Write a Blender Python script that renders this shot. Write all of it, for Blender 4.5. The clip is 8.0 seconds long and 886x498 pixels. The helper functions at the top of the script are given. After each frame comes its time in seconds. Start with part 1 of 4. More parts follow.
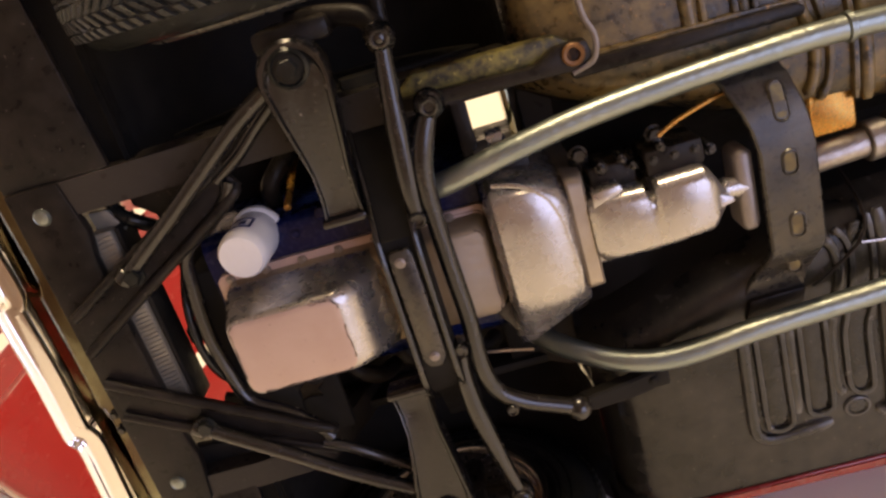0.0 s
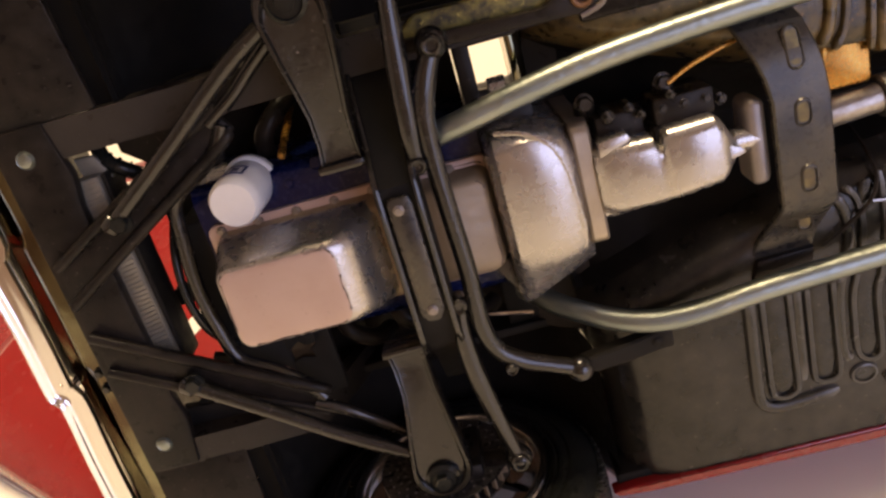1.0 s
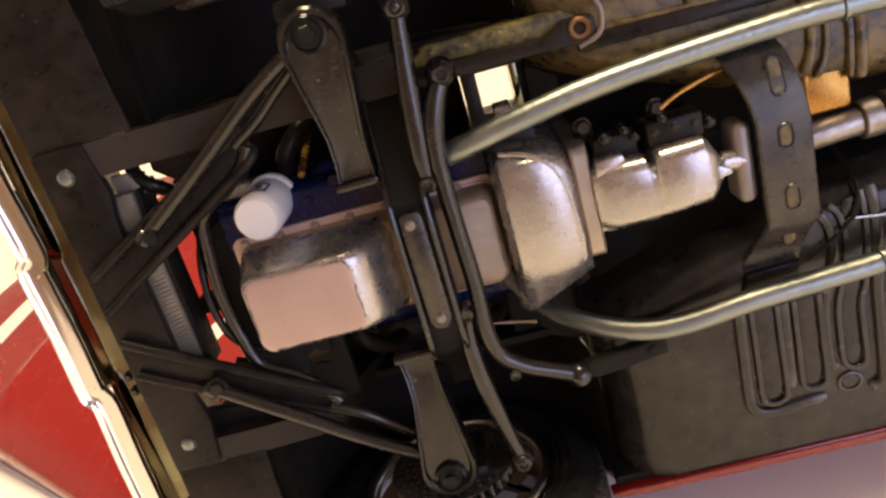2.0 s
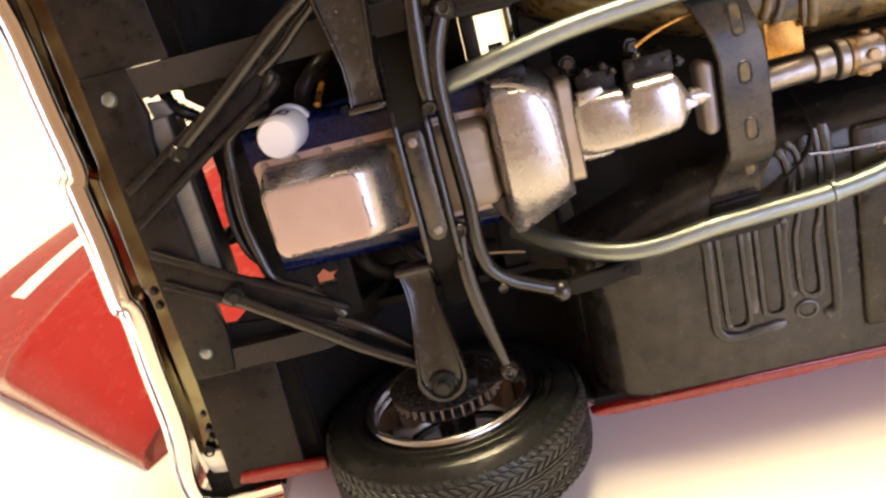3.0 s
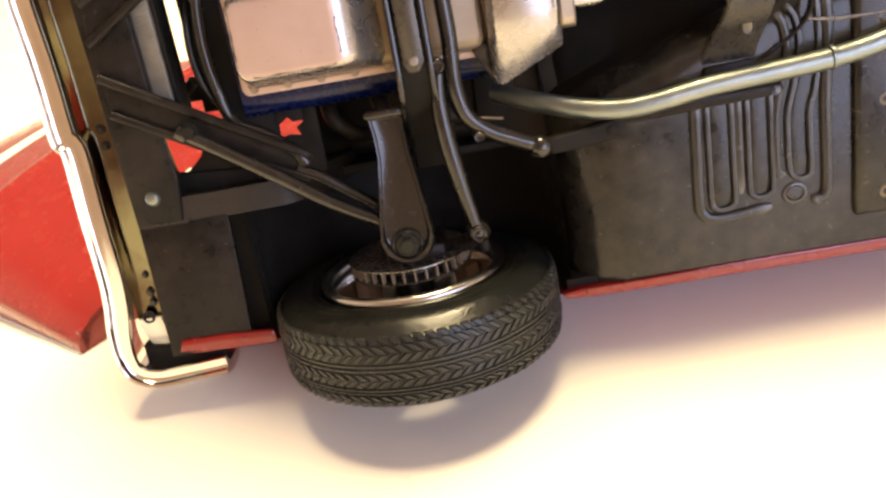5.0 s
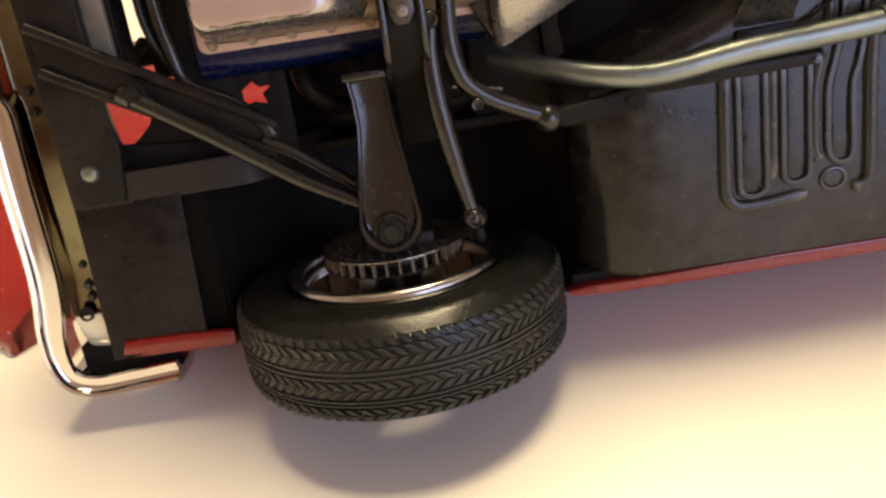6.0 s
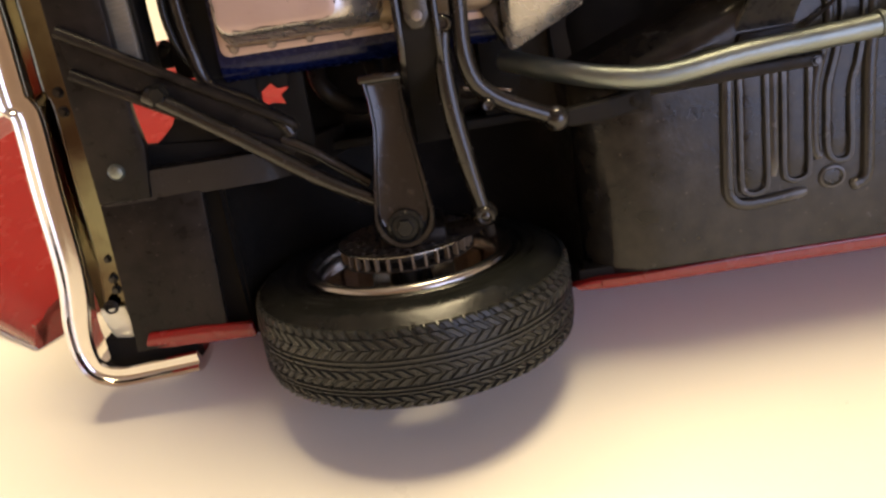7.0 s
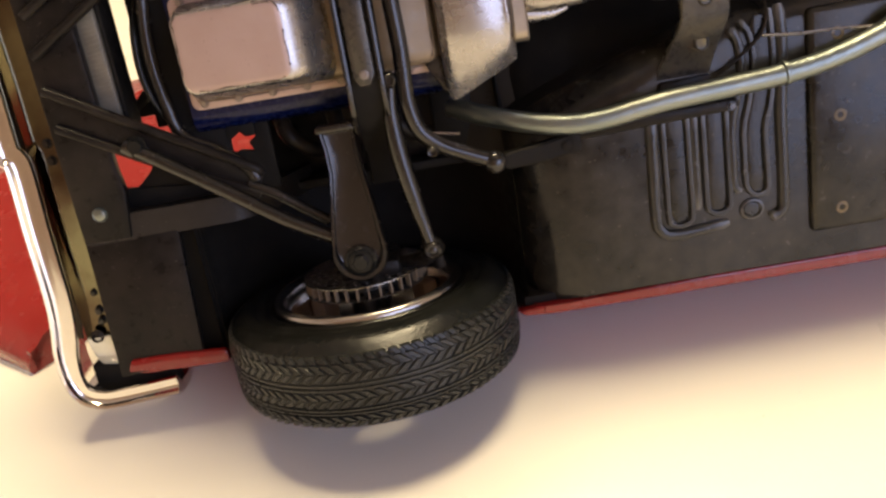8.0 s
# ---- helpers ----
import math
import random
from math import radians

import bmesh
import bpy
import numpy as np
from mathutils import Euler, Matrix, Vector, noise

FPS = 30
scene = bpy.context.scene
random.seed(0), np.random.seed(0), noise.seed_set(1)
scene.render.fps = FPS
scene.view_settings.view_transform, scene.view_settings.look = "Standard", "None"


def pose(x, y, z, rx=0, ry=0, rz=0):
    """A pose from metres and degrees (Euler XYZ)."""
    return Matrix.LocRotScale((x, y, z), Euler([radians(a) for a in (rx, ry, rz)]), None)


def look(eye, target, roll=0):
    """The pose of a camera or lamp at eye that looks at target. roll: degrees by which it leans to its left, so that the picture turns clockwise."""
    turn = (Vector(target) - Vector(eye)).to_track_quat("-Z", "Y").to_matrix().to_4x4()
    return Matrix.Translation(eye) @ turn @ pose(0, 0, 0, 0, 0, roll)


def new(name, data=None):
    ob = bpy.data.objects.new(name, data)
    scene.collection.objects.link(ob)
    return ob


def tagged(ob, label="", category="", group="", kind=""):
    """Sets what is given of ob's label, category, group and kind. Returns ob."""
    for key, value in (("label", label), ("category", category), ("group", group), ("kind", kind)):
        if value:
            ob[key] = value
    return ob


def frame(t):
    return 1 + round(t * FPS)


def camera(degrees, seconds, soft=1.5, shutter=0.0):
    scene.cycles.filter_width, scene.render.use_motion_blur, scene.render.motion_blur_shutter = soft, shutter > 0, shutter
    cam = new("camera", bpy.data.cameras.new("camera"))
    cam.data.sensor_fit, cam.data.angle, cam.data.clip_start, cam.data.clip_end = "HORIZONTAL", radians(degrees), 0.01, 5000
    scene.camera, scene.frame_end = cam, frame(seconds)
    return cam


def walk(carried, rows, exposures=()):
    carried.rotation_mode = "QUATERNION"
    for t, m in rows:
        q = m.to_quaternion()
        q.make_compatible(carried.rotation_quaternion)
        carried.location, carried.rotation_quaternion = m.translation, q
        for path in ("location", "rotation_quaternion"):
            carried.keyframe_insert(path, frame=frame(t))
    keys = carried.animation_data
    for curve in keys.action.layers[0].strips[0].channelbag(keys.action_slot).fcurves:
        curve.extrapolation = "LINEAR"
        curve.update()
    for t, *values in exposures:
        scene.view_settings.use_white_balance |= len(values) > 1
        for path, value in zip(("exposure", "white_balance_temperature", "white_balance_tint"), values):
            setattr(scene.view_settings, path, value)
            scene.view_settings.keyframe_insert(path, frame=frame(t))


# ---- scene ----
cam = camera(58.74, 8.0, soft=2.6)
ROWS = [
    (0, 0.01721, -0.0762, 0.11404, 55.949, 15.503, -4.96),
    (0.5, 0.01668, -0.07474, 0.11139, 55.778, 14.834, -5.058),
    (1, 0.01457, -0.07635, 0.10792, 55.815, 14.461, -4.998),
    (1.2, 0.01561, -0.07744, 0.11078, 56.102, 14.499, -4.854),
    (2.3, 0.01472, -0.08771, 0.11143, 57.557, 14.616, -3.897),
    (2.5, 0.01391, -0.09279, 0.11059, 58.038, 14.417, -3.678),
    (3, 0.01316, -0.10099, 0.10498, 59.399, 13.542, -3.28),
    (3.5, 0.01223, -0.10197, 0.09705, 59.469, 12.087, -3.366),
    (4, 0.01431, -0.10401, 0.09219, 60.074, 11.099, -3.187),
    (4.5, 0.01308, -0.10529, 0.08766, 59.955, 10.296, -2.907),
    (4.7, 0.01067, -0.10827, 0.0853, 60.034, 9.801, -2.905),
    (5.8, 0.00555, -0.09163, 0.0723, 60.083, 7.619, -4.775),
    (6, 0.00496, -0.09184, 0.07158, 60.261, 7.569, -4.834),
    (6.5, 0.00446, -0.09459, 0.07374, 60.072, 7.633, -4.573),
    (7, 0.00413, -0.09545, 0.07302, 60.333, 7.732, -4.39),
    (7.5, 0.00449, -0.09704, 0.07431, 60.398, 7.871, -4.245),
    (8, 0.01173, -0.10393, 0.07952, 61.231, 8.506, -4.571),
]
EXPOSURES = [(0.0, 0.10, 6500, 19), (1.0, 0.08, 6500, 19), (2.5, 0.5, 6430, 16), (3.5, 1.06, 6500, 10), (4.5, 1.17, 6750, 9), (6.0, 0.15, 6250, 12), (7.0, 0.12, 6250, 12), (8.0, 0.18, 6250, 12)]
walk(cam, [(t, pose(x, y, z, rx, ry, rz)) for t, x, y, z, rx, ry, rz in ROWS], EXPOSURES)

# ---- light ----
world = bpy.data.worlds.new("room_light")
scene.world = world
world.use_nodes = True
world.node_tree.nodes["Background"].inputs[0].default_value = (0.30, 0.29, 0.30, 1)
world.node_tree.nodes["Background"].inputs[1].default_value = 0.05


def area(name, eye, target, size, power, colour):
    lamp = bpy.data.lights.new(name, "AREA")
    lamp.shape, lamp.size, lamp.energy, lamp.color = "DISK", size, power, colour
    ob = new(name, lamp)
    ob.matrix_world = look(eye, target)
    return ob


area("ceiling_lamp_light", (0.187, 0.39, 1.66), (0.02, 0, 0.02), 0.76, 48.0, (1.0, 0.795, 0.455))
area("window_light", (1.12, -1.5, 0.45), (0, 0, 0.05), 1.5, 17.0, (0.60, 0.68, 1.0))

# ---- materials ----


def material(name, base, rough=0.5, metal=0.0, vary=None, amount=0.5, scale=300.0, fine=2500.0, bump=0.15, coat=0.0, wear=None, spec=0.5, edge=None):
    """A surface with two scales of variation: broad blotches towards a second colour, and fine grain in gloss and relief."""
    m = bpy.data.materials.new(name)
    m.use_nodes = True
    nt = m.node_tree
    n, l = nt.nodes, nt.links
    p = n["Principled BSDF"]
    p.inputs["Metallic"].default_value = metal
    p.inputs["Coat Weight"].default_value = coat
    p.inputs["Specular IOR Level"].default_value = spec
    p.inputs["Coat Roughness"].default_value = 0.05
    tc = n.new("ShaderNodeTexCoord")
    broad, mottle, grain = (n.new("ShaderNodeTexNoise") for _ in range(3))
    for tex, s, det in ((broad, scale, 5.0), (mottle, scale * 4.3, 6.0), (grain, fine, 3.0)):
        tex.inputs["Scale"].default_value = s
        tex.inputs["Detail"].default_value = det
        l.new(tc.outputs["Object"], tex.inputs["Vector"])
    ramp = n.new("ShaderNodeValToRGB")
    ramp.color_ramp.elements[0].position, ramp.color_ramp.elements[1].position = 0.40, 0.62
    second = vary or tuple(min(1, c * 1.35) for c in base)
    ramp.color_ramp.elements[0].color = (*base, 1)
    ramp.color_ramp.elements[1].color = (*[b + (v - b) * amount for b, v in zip(base, second)], 1)
    blotch = n.new("ShaderNodeMix")
    blotch.inputs["Factor"].default_value = 0.15 if metal > 0.25 else 0.4
    l.new(broad.outputs["Fac"], blotch.inputs["A"])
    l.new(mottle.outputs["Fac"], blotch.inputs["B"])
    l.new(blotch.outputs["Result"], ramp.inputs["Fac"])
    out = ramp.outputs["Color"]
    if wear:
        speck = n.new("ShaderNodeValToRGB")
        speck.color_ramp.elements[0].position, speck.color_ramp.elements[1].position = wear[1], wear[1] + 0.06
        l.new(grain.outputs["Fac"], speck.inputs["Fac"])
        mix = n.new("ShaderNodeMix")
        mix.data_type = "RGBA"
        l.new(speck.outputs["Color"], mix.inputs["Factor"])
        l.new(out, mix.inputs["A"])
        mix.inputs["B"].default_value = (*wear[0], 1)
        out = mix.outputs["Result"]
    # Convex edges go paler: painted-in edge highlights together with wear.
    if edge:
        geo, edge_tone, blend = n.new("ShaderNodeNewGeometry"), n.new("ShaderNodeValToRGB"), n.new("ShaderNodeMix")
        edge_tone.color_ramp.elements[0].position, edge_tone.color_ramp.elements[1].position = edge[1], edge[2]
        l.new(geo.outputs["Pointiness"], edge_tone.inputs["Fac"])
        blend.data_type = "RGBA"
        l.new(edge_tone.outputs["Color"], blend.inputs["Factor"])
        l.new(out, blend.inputs["A"])
        blend.inputs["B"].default_value = (*edge[0], 1)
        out = blend.outputs["Result"]
    l.new(out, p.inputs["Base Color"])
    rr = n.new("ShaderNodeMapRange")
    swing = (0.06 if metal > 0.25 else 0.13) * min(1, rough * 3)
    rr.inputs["To Min"].default_value, rr.inputs["To Max"].default_value = max(0.02, rough - swing), min(1, rough + swing)
    rr.inputs["From Min"].default_value, rr.inputs["From Max"].default_value = 0.3, 0.7
    l.new(mottle.outputs["Fac"], rr.inputs["Value"])
    l.new(rr.outputs["Result"], p.inputs["Roughness"])
    if bump:
        b = n.new("ShaderNodeBump")
        b.inputs["Strength"].default_value, b.inputs["Distance"].default_value = bump, 0.00012
        l.new(grain.outputs["Fac"], b.inputs["Height"])
        l.new(b.outputs["Normal"], p.inputs["Normal"])
    return m


BLACK = material("black_chassis_paint", (0.0098, 0.0082, 0.0070), 0.36, 0.0, (0.027, 0.021, 0.016), 0.8, 110, 1800, 0.3, spec=0.16, wear=((0.07, 0.06, 0.05), 0.68), edge=((0.055, 0.047, 0.038), 0.58, 0.72))
ARM = material("dark_cast_metal", (0.0085, 0.0078, 0.0068), 0.21, 0.12, (0.020, 0.0165, 0.013), 0.8, 300, 2200, 0.11, spec=0.62, coat=0.18, wear=((0.24, 0.21, 0.18), 0.70), edge=((0.13, 0.117, 0.10), 0.62, 0.78))
GREY = material("grey_steel_plate", (0.034, 0.032, 0.031), 0.29, 0.35, (0.085, 0.073, 0.052), 0.7, 260, 2500, 0.12)
PAN = material("silver_sump_paint", (0.50, 0.36, 0.295), 0.36, 0.3, (0.55, 0.41, 0.345), 0.6, 220, 2400, 0.06, wear=((0.20, 0.15, 0.11), 0.70))
CAST = material("cast_aluminium", (0.41, 0.392, 0.378), 0.27, 0.85, (0.48, 0.455, 0.43), 0.5, 150, 1000, 0.17)
PIPE = material("exhaust_steel", (0.23, 0.265, 0.25), 0.37, 0.9, (0.29, 0.31, 0.275), 0.8, 120, 1100, 0.6)
CHROME = material("chrome_plating", (0.86, 0.825, 0.785), 0.11, 1.0, (0.80, 0.78, 0.74), 0.5, 120, 2000, 0.02)
OLIVE = material("tarnished_plating", (0.20, 0.188, 0.115), 0.11, 1.0, (0.08, 0.052, 0.034), 0.9, 90, 1500, 0.05)
BLUE = material("blue_engine_paint", (0.0022, 0.005, 0.036), 0.25, 0.0, (0.0027, 0.008, 0.058), 0.6, 300, 2500, 0.08, coat=0.1, spec=0.3)
WHITE = material("white_plastic", (0.74, 0.72, 0.70), 0.45, 0.0, (0.80, 0.78, 0.76), 0.5, 300, 2500, 0.04)
RED = material("red_car_paint", (0.24, 0.012, 0.011), 0.24, 0.0, (0.27, 0.015, 0.013), 0.5, 60, 3000, 0.01, coat=0.6, spec=0.35)
ALLOY = material("bright_alloy", (0.62, 0.60, 0.57), 0.20, 1.0, (0.45, 0.42, 0.38), 0.7, 350, 2200, 0.15)
RUBBER = material("tyre_rubber", (0.010, 0.0108, 0.0095), 0.20, 0.0, (0.017, 0.017, 0.015), 0.7, 300, 3000, 0.25, wear=((0.30, 0.29, 0.25), 0.735), spec=0.32)
TREAD = material("worn_tread_rubber", (0.0175, 0.0185, 0.0165), 0.34, 0.0, (0.029, 0.0295, 0.026), 0.7, 350, 2600, 0.5, wear=((0.24, 0.23, 0.20), 0.74), spec=0.4)
NICKEL = material("nickel_plating", (0.84, 0.82, 0.72), 0.16, 0.35, (0.66, 0.64, 0.46), 0.8, 200, 1800, 0.1)
COPPER = material("amber_brass", (0.48, 0.26, 0.05), 0.28, 0.7, (0.42, 0.18, 0.03), 0.8, 500, 2200, 0.2)
RUST = material("rusty_fitting", (0.17, 0.08, 0.028), 0.5, 0.4, (0.16, 0.07, 0.02), 0.8, 600, 2200, 0.3)
FLOOR = material("black_floor_pan", (0.0115, 0.0107, 0.009), 0.20, 0.1, (0.040, 0.035, 0.027), 0.9, 90, 1500, 0.22, wear=((0.08, 0.072, 0.055), 0.68), spec=0.4)
# Pale edges hold the beads' highlight lines as well as worn paint.
RIBPAINT = material("worn_bead_paint_glint", (0.012, 0.0115, 0.010), 0.20, 0.1, (0.030, 0.027, 0.021), 0.9, 120, 1500, 0.25, edge=((0.19, 0.187, 0.185), 0.53, 0.62))
OLDFLOOR = material("grimy_floor_pan", (0.026, 0.0215, 0.014), 0.33, 0.1, (0.21, 0.145, 0.05), 0.9, 170, 1800, 0.25, wear=((0.30, 0.16, 0.045), 0.64))
OCHRE = material("yellow_green_dust", (0.030, 0.025, 0.012), 0.5, 0.0, (0.30, 0.25, 0.05), 0.9, 260, 1500, 0.5, wear=((0.34, 0.28, 0.07), 0.66))
FINS = material("grey_radiator", (0.20, 0.18, 0.14), 0.45, 0.3, (0.29, 0.265, 0.20), 0.6, 400, 2500, 0.1)
TABLE = material("white_tabletop", (0.80, 0.768, 0.715), 0.38, 0.0, (0.77, 0.735, 0.68), 0.6, 14, 900, 0.02)
WALL = material("wall_paint", (0.69, 0.63, 0.585), 0.8, 0.0, (0.65, 0.59, 0.545), 0.5, 2, 60, 0.1)
TANWALL = material("tan_wall_paint", (0.56, 0.435, 0.36), 0.8, 0.0, (0.48, 0.36, 0.29), 0.5, 2, 60, 0.1)
# Near-black that stands in for deep shade in recesses; also plain black parts.
MATT = material("matt_black_shade", (0.0105, 0.0095, 0.0083), 0.62, 0.0, (0.020, 0.0175, 0.014), 0.8, 150, 2200, 0.1, spec=0.12)
SHEEN = material("bare_sump_metal", (0.48, 0.45, 0.42), 0.28, 0.85, (0.40, 0.365, 0.32), 0.6, 160, 2000, 0.06)
BEIGE = material("beige_sump_paint", (0.27, 0.205, 0.13), 0.5, 0.2, (0.34, 0.26, 0.175), 0.7, 260, 2200, 0.1, wear=((0.10, 0.08, 0.06), 0.71))
TAN = material("tan_cast_plate", (0.36, 0.31, 0.25), 0.38, 0.8, (0.44, 0.38, 0.31), 0.7, 300, 2200, 0.15)
STEEL = material("brown_grey_casting", (0.22, 0.19, 0.17), 0.4, 0.5, (0.30, 0.26, 0.23), 0.6, 300, 2400, 0.12)
GRIME = material("brown_grime", (0.07, 0.05, 0.035), 0.7, 0.0, (0.14, 0.10, 0.07), 0.8, 900, 2600, 0.2)
INK = material("navy_print", (0.02, 0.025, 0.10), 0.5, 0.0, bump=0.0)
SHAFT = material("dirty_shaft_metal", (0.40, 0.37, 0.34), 0.34, 0.8, (0.24, 0.20, 0.16), 0.8, 420, 1400, 0.5)
RECESS = material("dirty_brass", (0.085, 0.064, 0.03), 0.36, 0.6, (0.20, 0.15, 0.05), 0.7, 900, 2400, 0.3)
BRASS = material("dull_brass", (0.32, 0.22, 0.11), 0.36, 0.8, (0.22, 0.14, 0.07), 0.8, 400, 2000, 0.3)
TERRA = material("tan_casting", (0.36, 0.24, 0.16), 0.5, 0.1, (0.24, 0.15, 0.09), 0.8, 500, 2200, 0.2)
WOOD = material("oak_floorboards", (0.26, 0.16, 0.085), 0.5, 0.0, (0.18, 0.10, 0.05), 0.8, 6, 90, 0.1)

# ---- mesh tools; shapes are in millimetres of the model ----


def bevel(bm, r, seg=2, edges=None):
    if r > 0:
        es = edges or [e for e in bm.edges if len(e.link_faces) == 2 and e.calc_face_angle(0) > 0.5]
        bmesh.ops.bevel(bm, geom=es, offset=r, segments=seg, profile=0.5, affect="EDGES", clamp_overlap=True)
    return bm


def prism(poly, z0, z1, r=0.3, seg=2):
    bm = bmesh.new()
    low = [bm.verts.new((x, y, z0)) for x, y in poly]
    top = [bm.verts.new((x, y, z1)) for x, y in poly]
    n = len(poly)
    bm.faces.new(low[::-1])
    bm.faces.new(top)
    for i in range(n):
        bm.faces.new((low[i], low[(i + 1) % n], top[(i + 1) % n], top[i]))
    bmesh.ops.recalc_face_normals(bm, faces=bm.faces)
    return bevel(bm, r, seg)


def box(x0, x1, y0, y1, z0, z1, r=0.3, seg=2):
    return prism([(x0, y0), (x1, y0), (x1, y1), (x0, y1)], z0, z1, r, seg)


def loft(rings, closed=True, caps=True):
    bm = bmesh.new()
    vs = [[bm.verts.new(p) for p in ring] for ring in rings]
    n = len(rings[0])
    for a, b in zip(vs, vs[1:]):
        for i in range(n if closed else n - 1):
            bm.faces.new((a[i], a[(i + 1) % n], b[(i + 1) % n], b[i]))
    if caps and closed:
        bm.faces.new(vs[0][::-1])
        bm.faces.new(vs[-1])
    bmesh.ops.recalc_face_normals(bm, faces=bm.faces)
    return bm


def spline(pts, steps=6):
    p = [Vector(q) for q in pts]
    p = [2 * p[0] - p[1], *p, 2 * p[-1] - p[-2]]
    out = []
    for i in range(1, len(p) - 2):
        for k in range(steps):
            t = k / steps
            out.append(0.5 * (2 * p[i] + (p[i + 1] - p[i - 1]) * t + (2 * p[i - 1] - 5 * p[i] + 4 * p[i + 1] - p[i + 2]) * t * t + (3 * p[i] - 3 * p[i + 1] + p[i + 2] - p[i - 1]) * t ** 3))
    return out + [p[-2]]


def tube(pts, r, seg=14, steps=6, flat=1.0):
    path = spline(pts, steps) if len(pts) > 2 else [Vector(q) for q in pts]
    n = len(path)
    side, rings = None, []
    for i, c in enumerate(path):
        d = (path[min(i + 1, n - 1)] - path[max(i - 1, 0)]).normalized()
        side = (d.cross(Vector((0, 0, 1))) if abs(d.z) < 0.95 else d.cross(Vector((0, 1, 0)))) if side is None else side - d * side.dot(d)
        side.normalize()
        up = d.cross(side)
        rad = r(i / (n - 1)) if callable(r) else r
        rings.append([c + (side * math.cos(a) + up * flat * math.sin(a)) * rad for a in (2 * math.pi * k / seg for k in range(seg))])
    return loft(rings)


def cyl(p0, p1, r0, r1=None, seg=24, bev=0.15):
    r1 = r0 if r1 is None else r1
    p0, p1 = Vector(p0), Vector(p1)
    length = (p1 - p0).length
    prof = [(max(r0 - bev, 0.02), 0), (r0, bev), (r1, length - bev), (max(r1 - bev, 0.02), length)]
    return turned(prof, p0, (p1 - p0).normalized(), seg)


def turned(prof, base, axis, seg=32, caps=True):
    """A solid of revolution: (radius, height along the axis)."""
    q = Vector((0, 0, 1)).rotation_difference(Vector(axis)).to_matrix()
    base = Vector(base)
    return loft([[base + q @ Vector((r * math.cos(a), r * math.sin(a), h)) for a in (2 * math.pi * k / seg for k in range(seg))] for r, h in prof], caps=caps)


def ball(c, r, seg=16):
    prof = [(max(0.02, r * math.sin(math.pi * k / 10)), -r * math.cos(math.pi * k / 10)) for k in range(11)]
    return turned(prof, c, (0, 0, 1), seg)


def hexa(c, r, h, axis=(0, 0, 1), hole=0.0):
    """A hexagon bolt head on a washer."""
    c = Vector(c)
    bm = turned([(r * 1.3, 0), (r * 1.3, h * 0.25), (r * 1.25, h * 0.3)], c, axis, 18)
    return join(bm, turned([(r, h * 0.3), (r, h * 0.85), (r * 0.85, h)], c, axis, 6))


def join(*bms):
    keep = bms[0]
    for other in bms[1:]:
        me = bpy.data.meshes.new("tmp")
        other.to_mesh(me)
        other.free()
        keep.from_mesh(me)
        bpy.data.meshes.remove(me)
    return keep


def rring(x, y0, y1, z0, z1, r, n=5):
    """A rounded rectangle in the plane x."""
    pts = []
    for cy, cz, a0 in ((y1 - r, z1 - r, 0), (y0 + r, z1 - r, 90), (y0 + r, z0 + r, 180), (y1 - r, z0 + r, 270)):
        for k in range(n):
            a = radians(a0 + 90 * k / (n - 1))
            pts.append((x, cy + r * math.cos(a), cz + r * math.sin(a)))
    return pts


def zring(z, x0, x1, y0, y1, r, n=6):
    """A rounded rectangle in the plane z."""
    pts = []
    for cx, cy, a0 in ((x1 - r, y1 - r, 0), (x0 + r, y1 - r, 90), (x0 + r, y0 + r, 180), (x1 - r, y0 + r, 270)):
        for k in range(n):
            a = radians(a0 + 90 * k / (n - 1))
            pts.append((cx + r * math.cos(a), cy + r * math.sin(a), z))
    return pts


def flip(bm):
    """The mirror image across the model's middle plane."""
    bmesh.ops.scale(bm, vec=(1, -1, 1), verts=bm.verts)
    bmesh.ops.reverse_faces(bm, faces=bm.faces)
    return bm


def part(name, bm, mat, parent=None, label="", sharp=38, scale=0.001):
    me = bpy.data.meshes.new(name)
    bmesh.ops.scale(bm, vec=(scale,) * 3, verts=bm.verts)
    bm.to_mesh(me)
    bm.free()
    me.polygons.foreach_set("use_smooth", [True] * len(me.polygons))
    me.set_sharp_from_angle(angle=radians(sharp))
    me.materials.append(mat)
    ob = new(name, me)
    ob.parent = parent
    return tagged(ob, label)


# ---- room and table ----
part("floor", box(-2, 2, -2, 2, -0.80, -0.75, 0), WOOD, scale=1)
for nm, b in (("wall_north", (-2.1, 2.1, 2, 2.1)), ("wall_east", (2, 2.1, -2, 2)), ("wall_west", (-2.1, -2, -2, 2)), ("wall_south", (-2.1, 2.1, -2.1, -2))):
    part(nm, box(*b, -0.8, 1.75, 0), TANWALL if nm == "wall_south" else WALL, scale=1)
part("ceiling", box(-2.1, 2.1, -2.1, 2.1, 1.75, 1.8, 0), WALL, scale=1)
for o in list(scene.objects):
    if o.type == "MESH":
        tagged(o, kind="structure")

table = tagged(new("table"), "large white table with a smooth satin top", "table")
part("tabletop", box(-1.1, 1.1, -0.45, 1.25, -0.03, 0, 0.004), TABLE, table, scale=1)
for lx in (-1.0, 1.0):
    for ly in (-0.37, 1.17):
        part("leg", box(lx - 0.03, lx + 0.03, ly - 0.03, ly + 0.03, -0.75, -0.03, 0.004), TABLE, table, scale=1)

# ---- the model car, lying on its side: x to its tail, z out of its underside ----
LIE = Matrix(((1, 0, 0, 0), (0, 0.1961, -0.9806, 0), (0, 0.9806, 0.1961, 0.0584), (0, 0, 0, 1)))
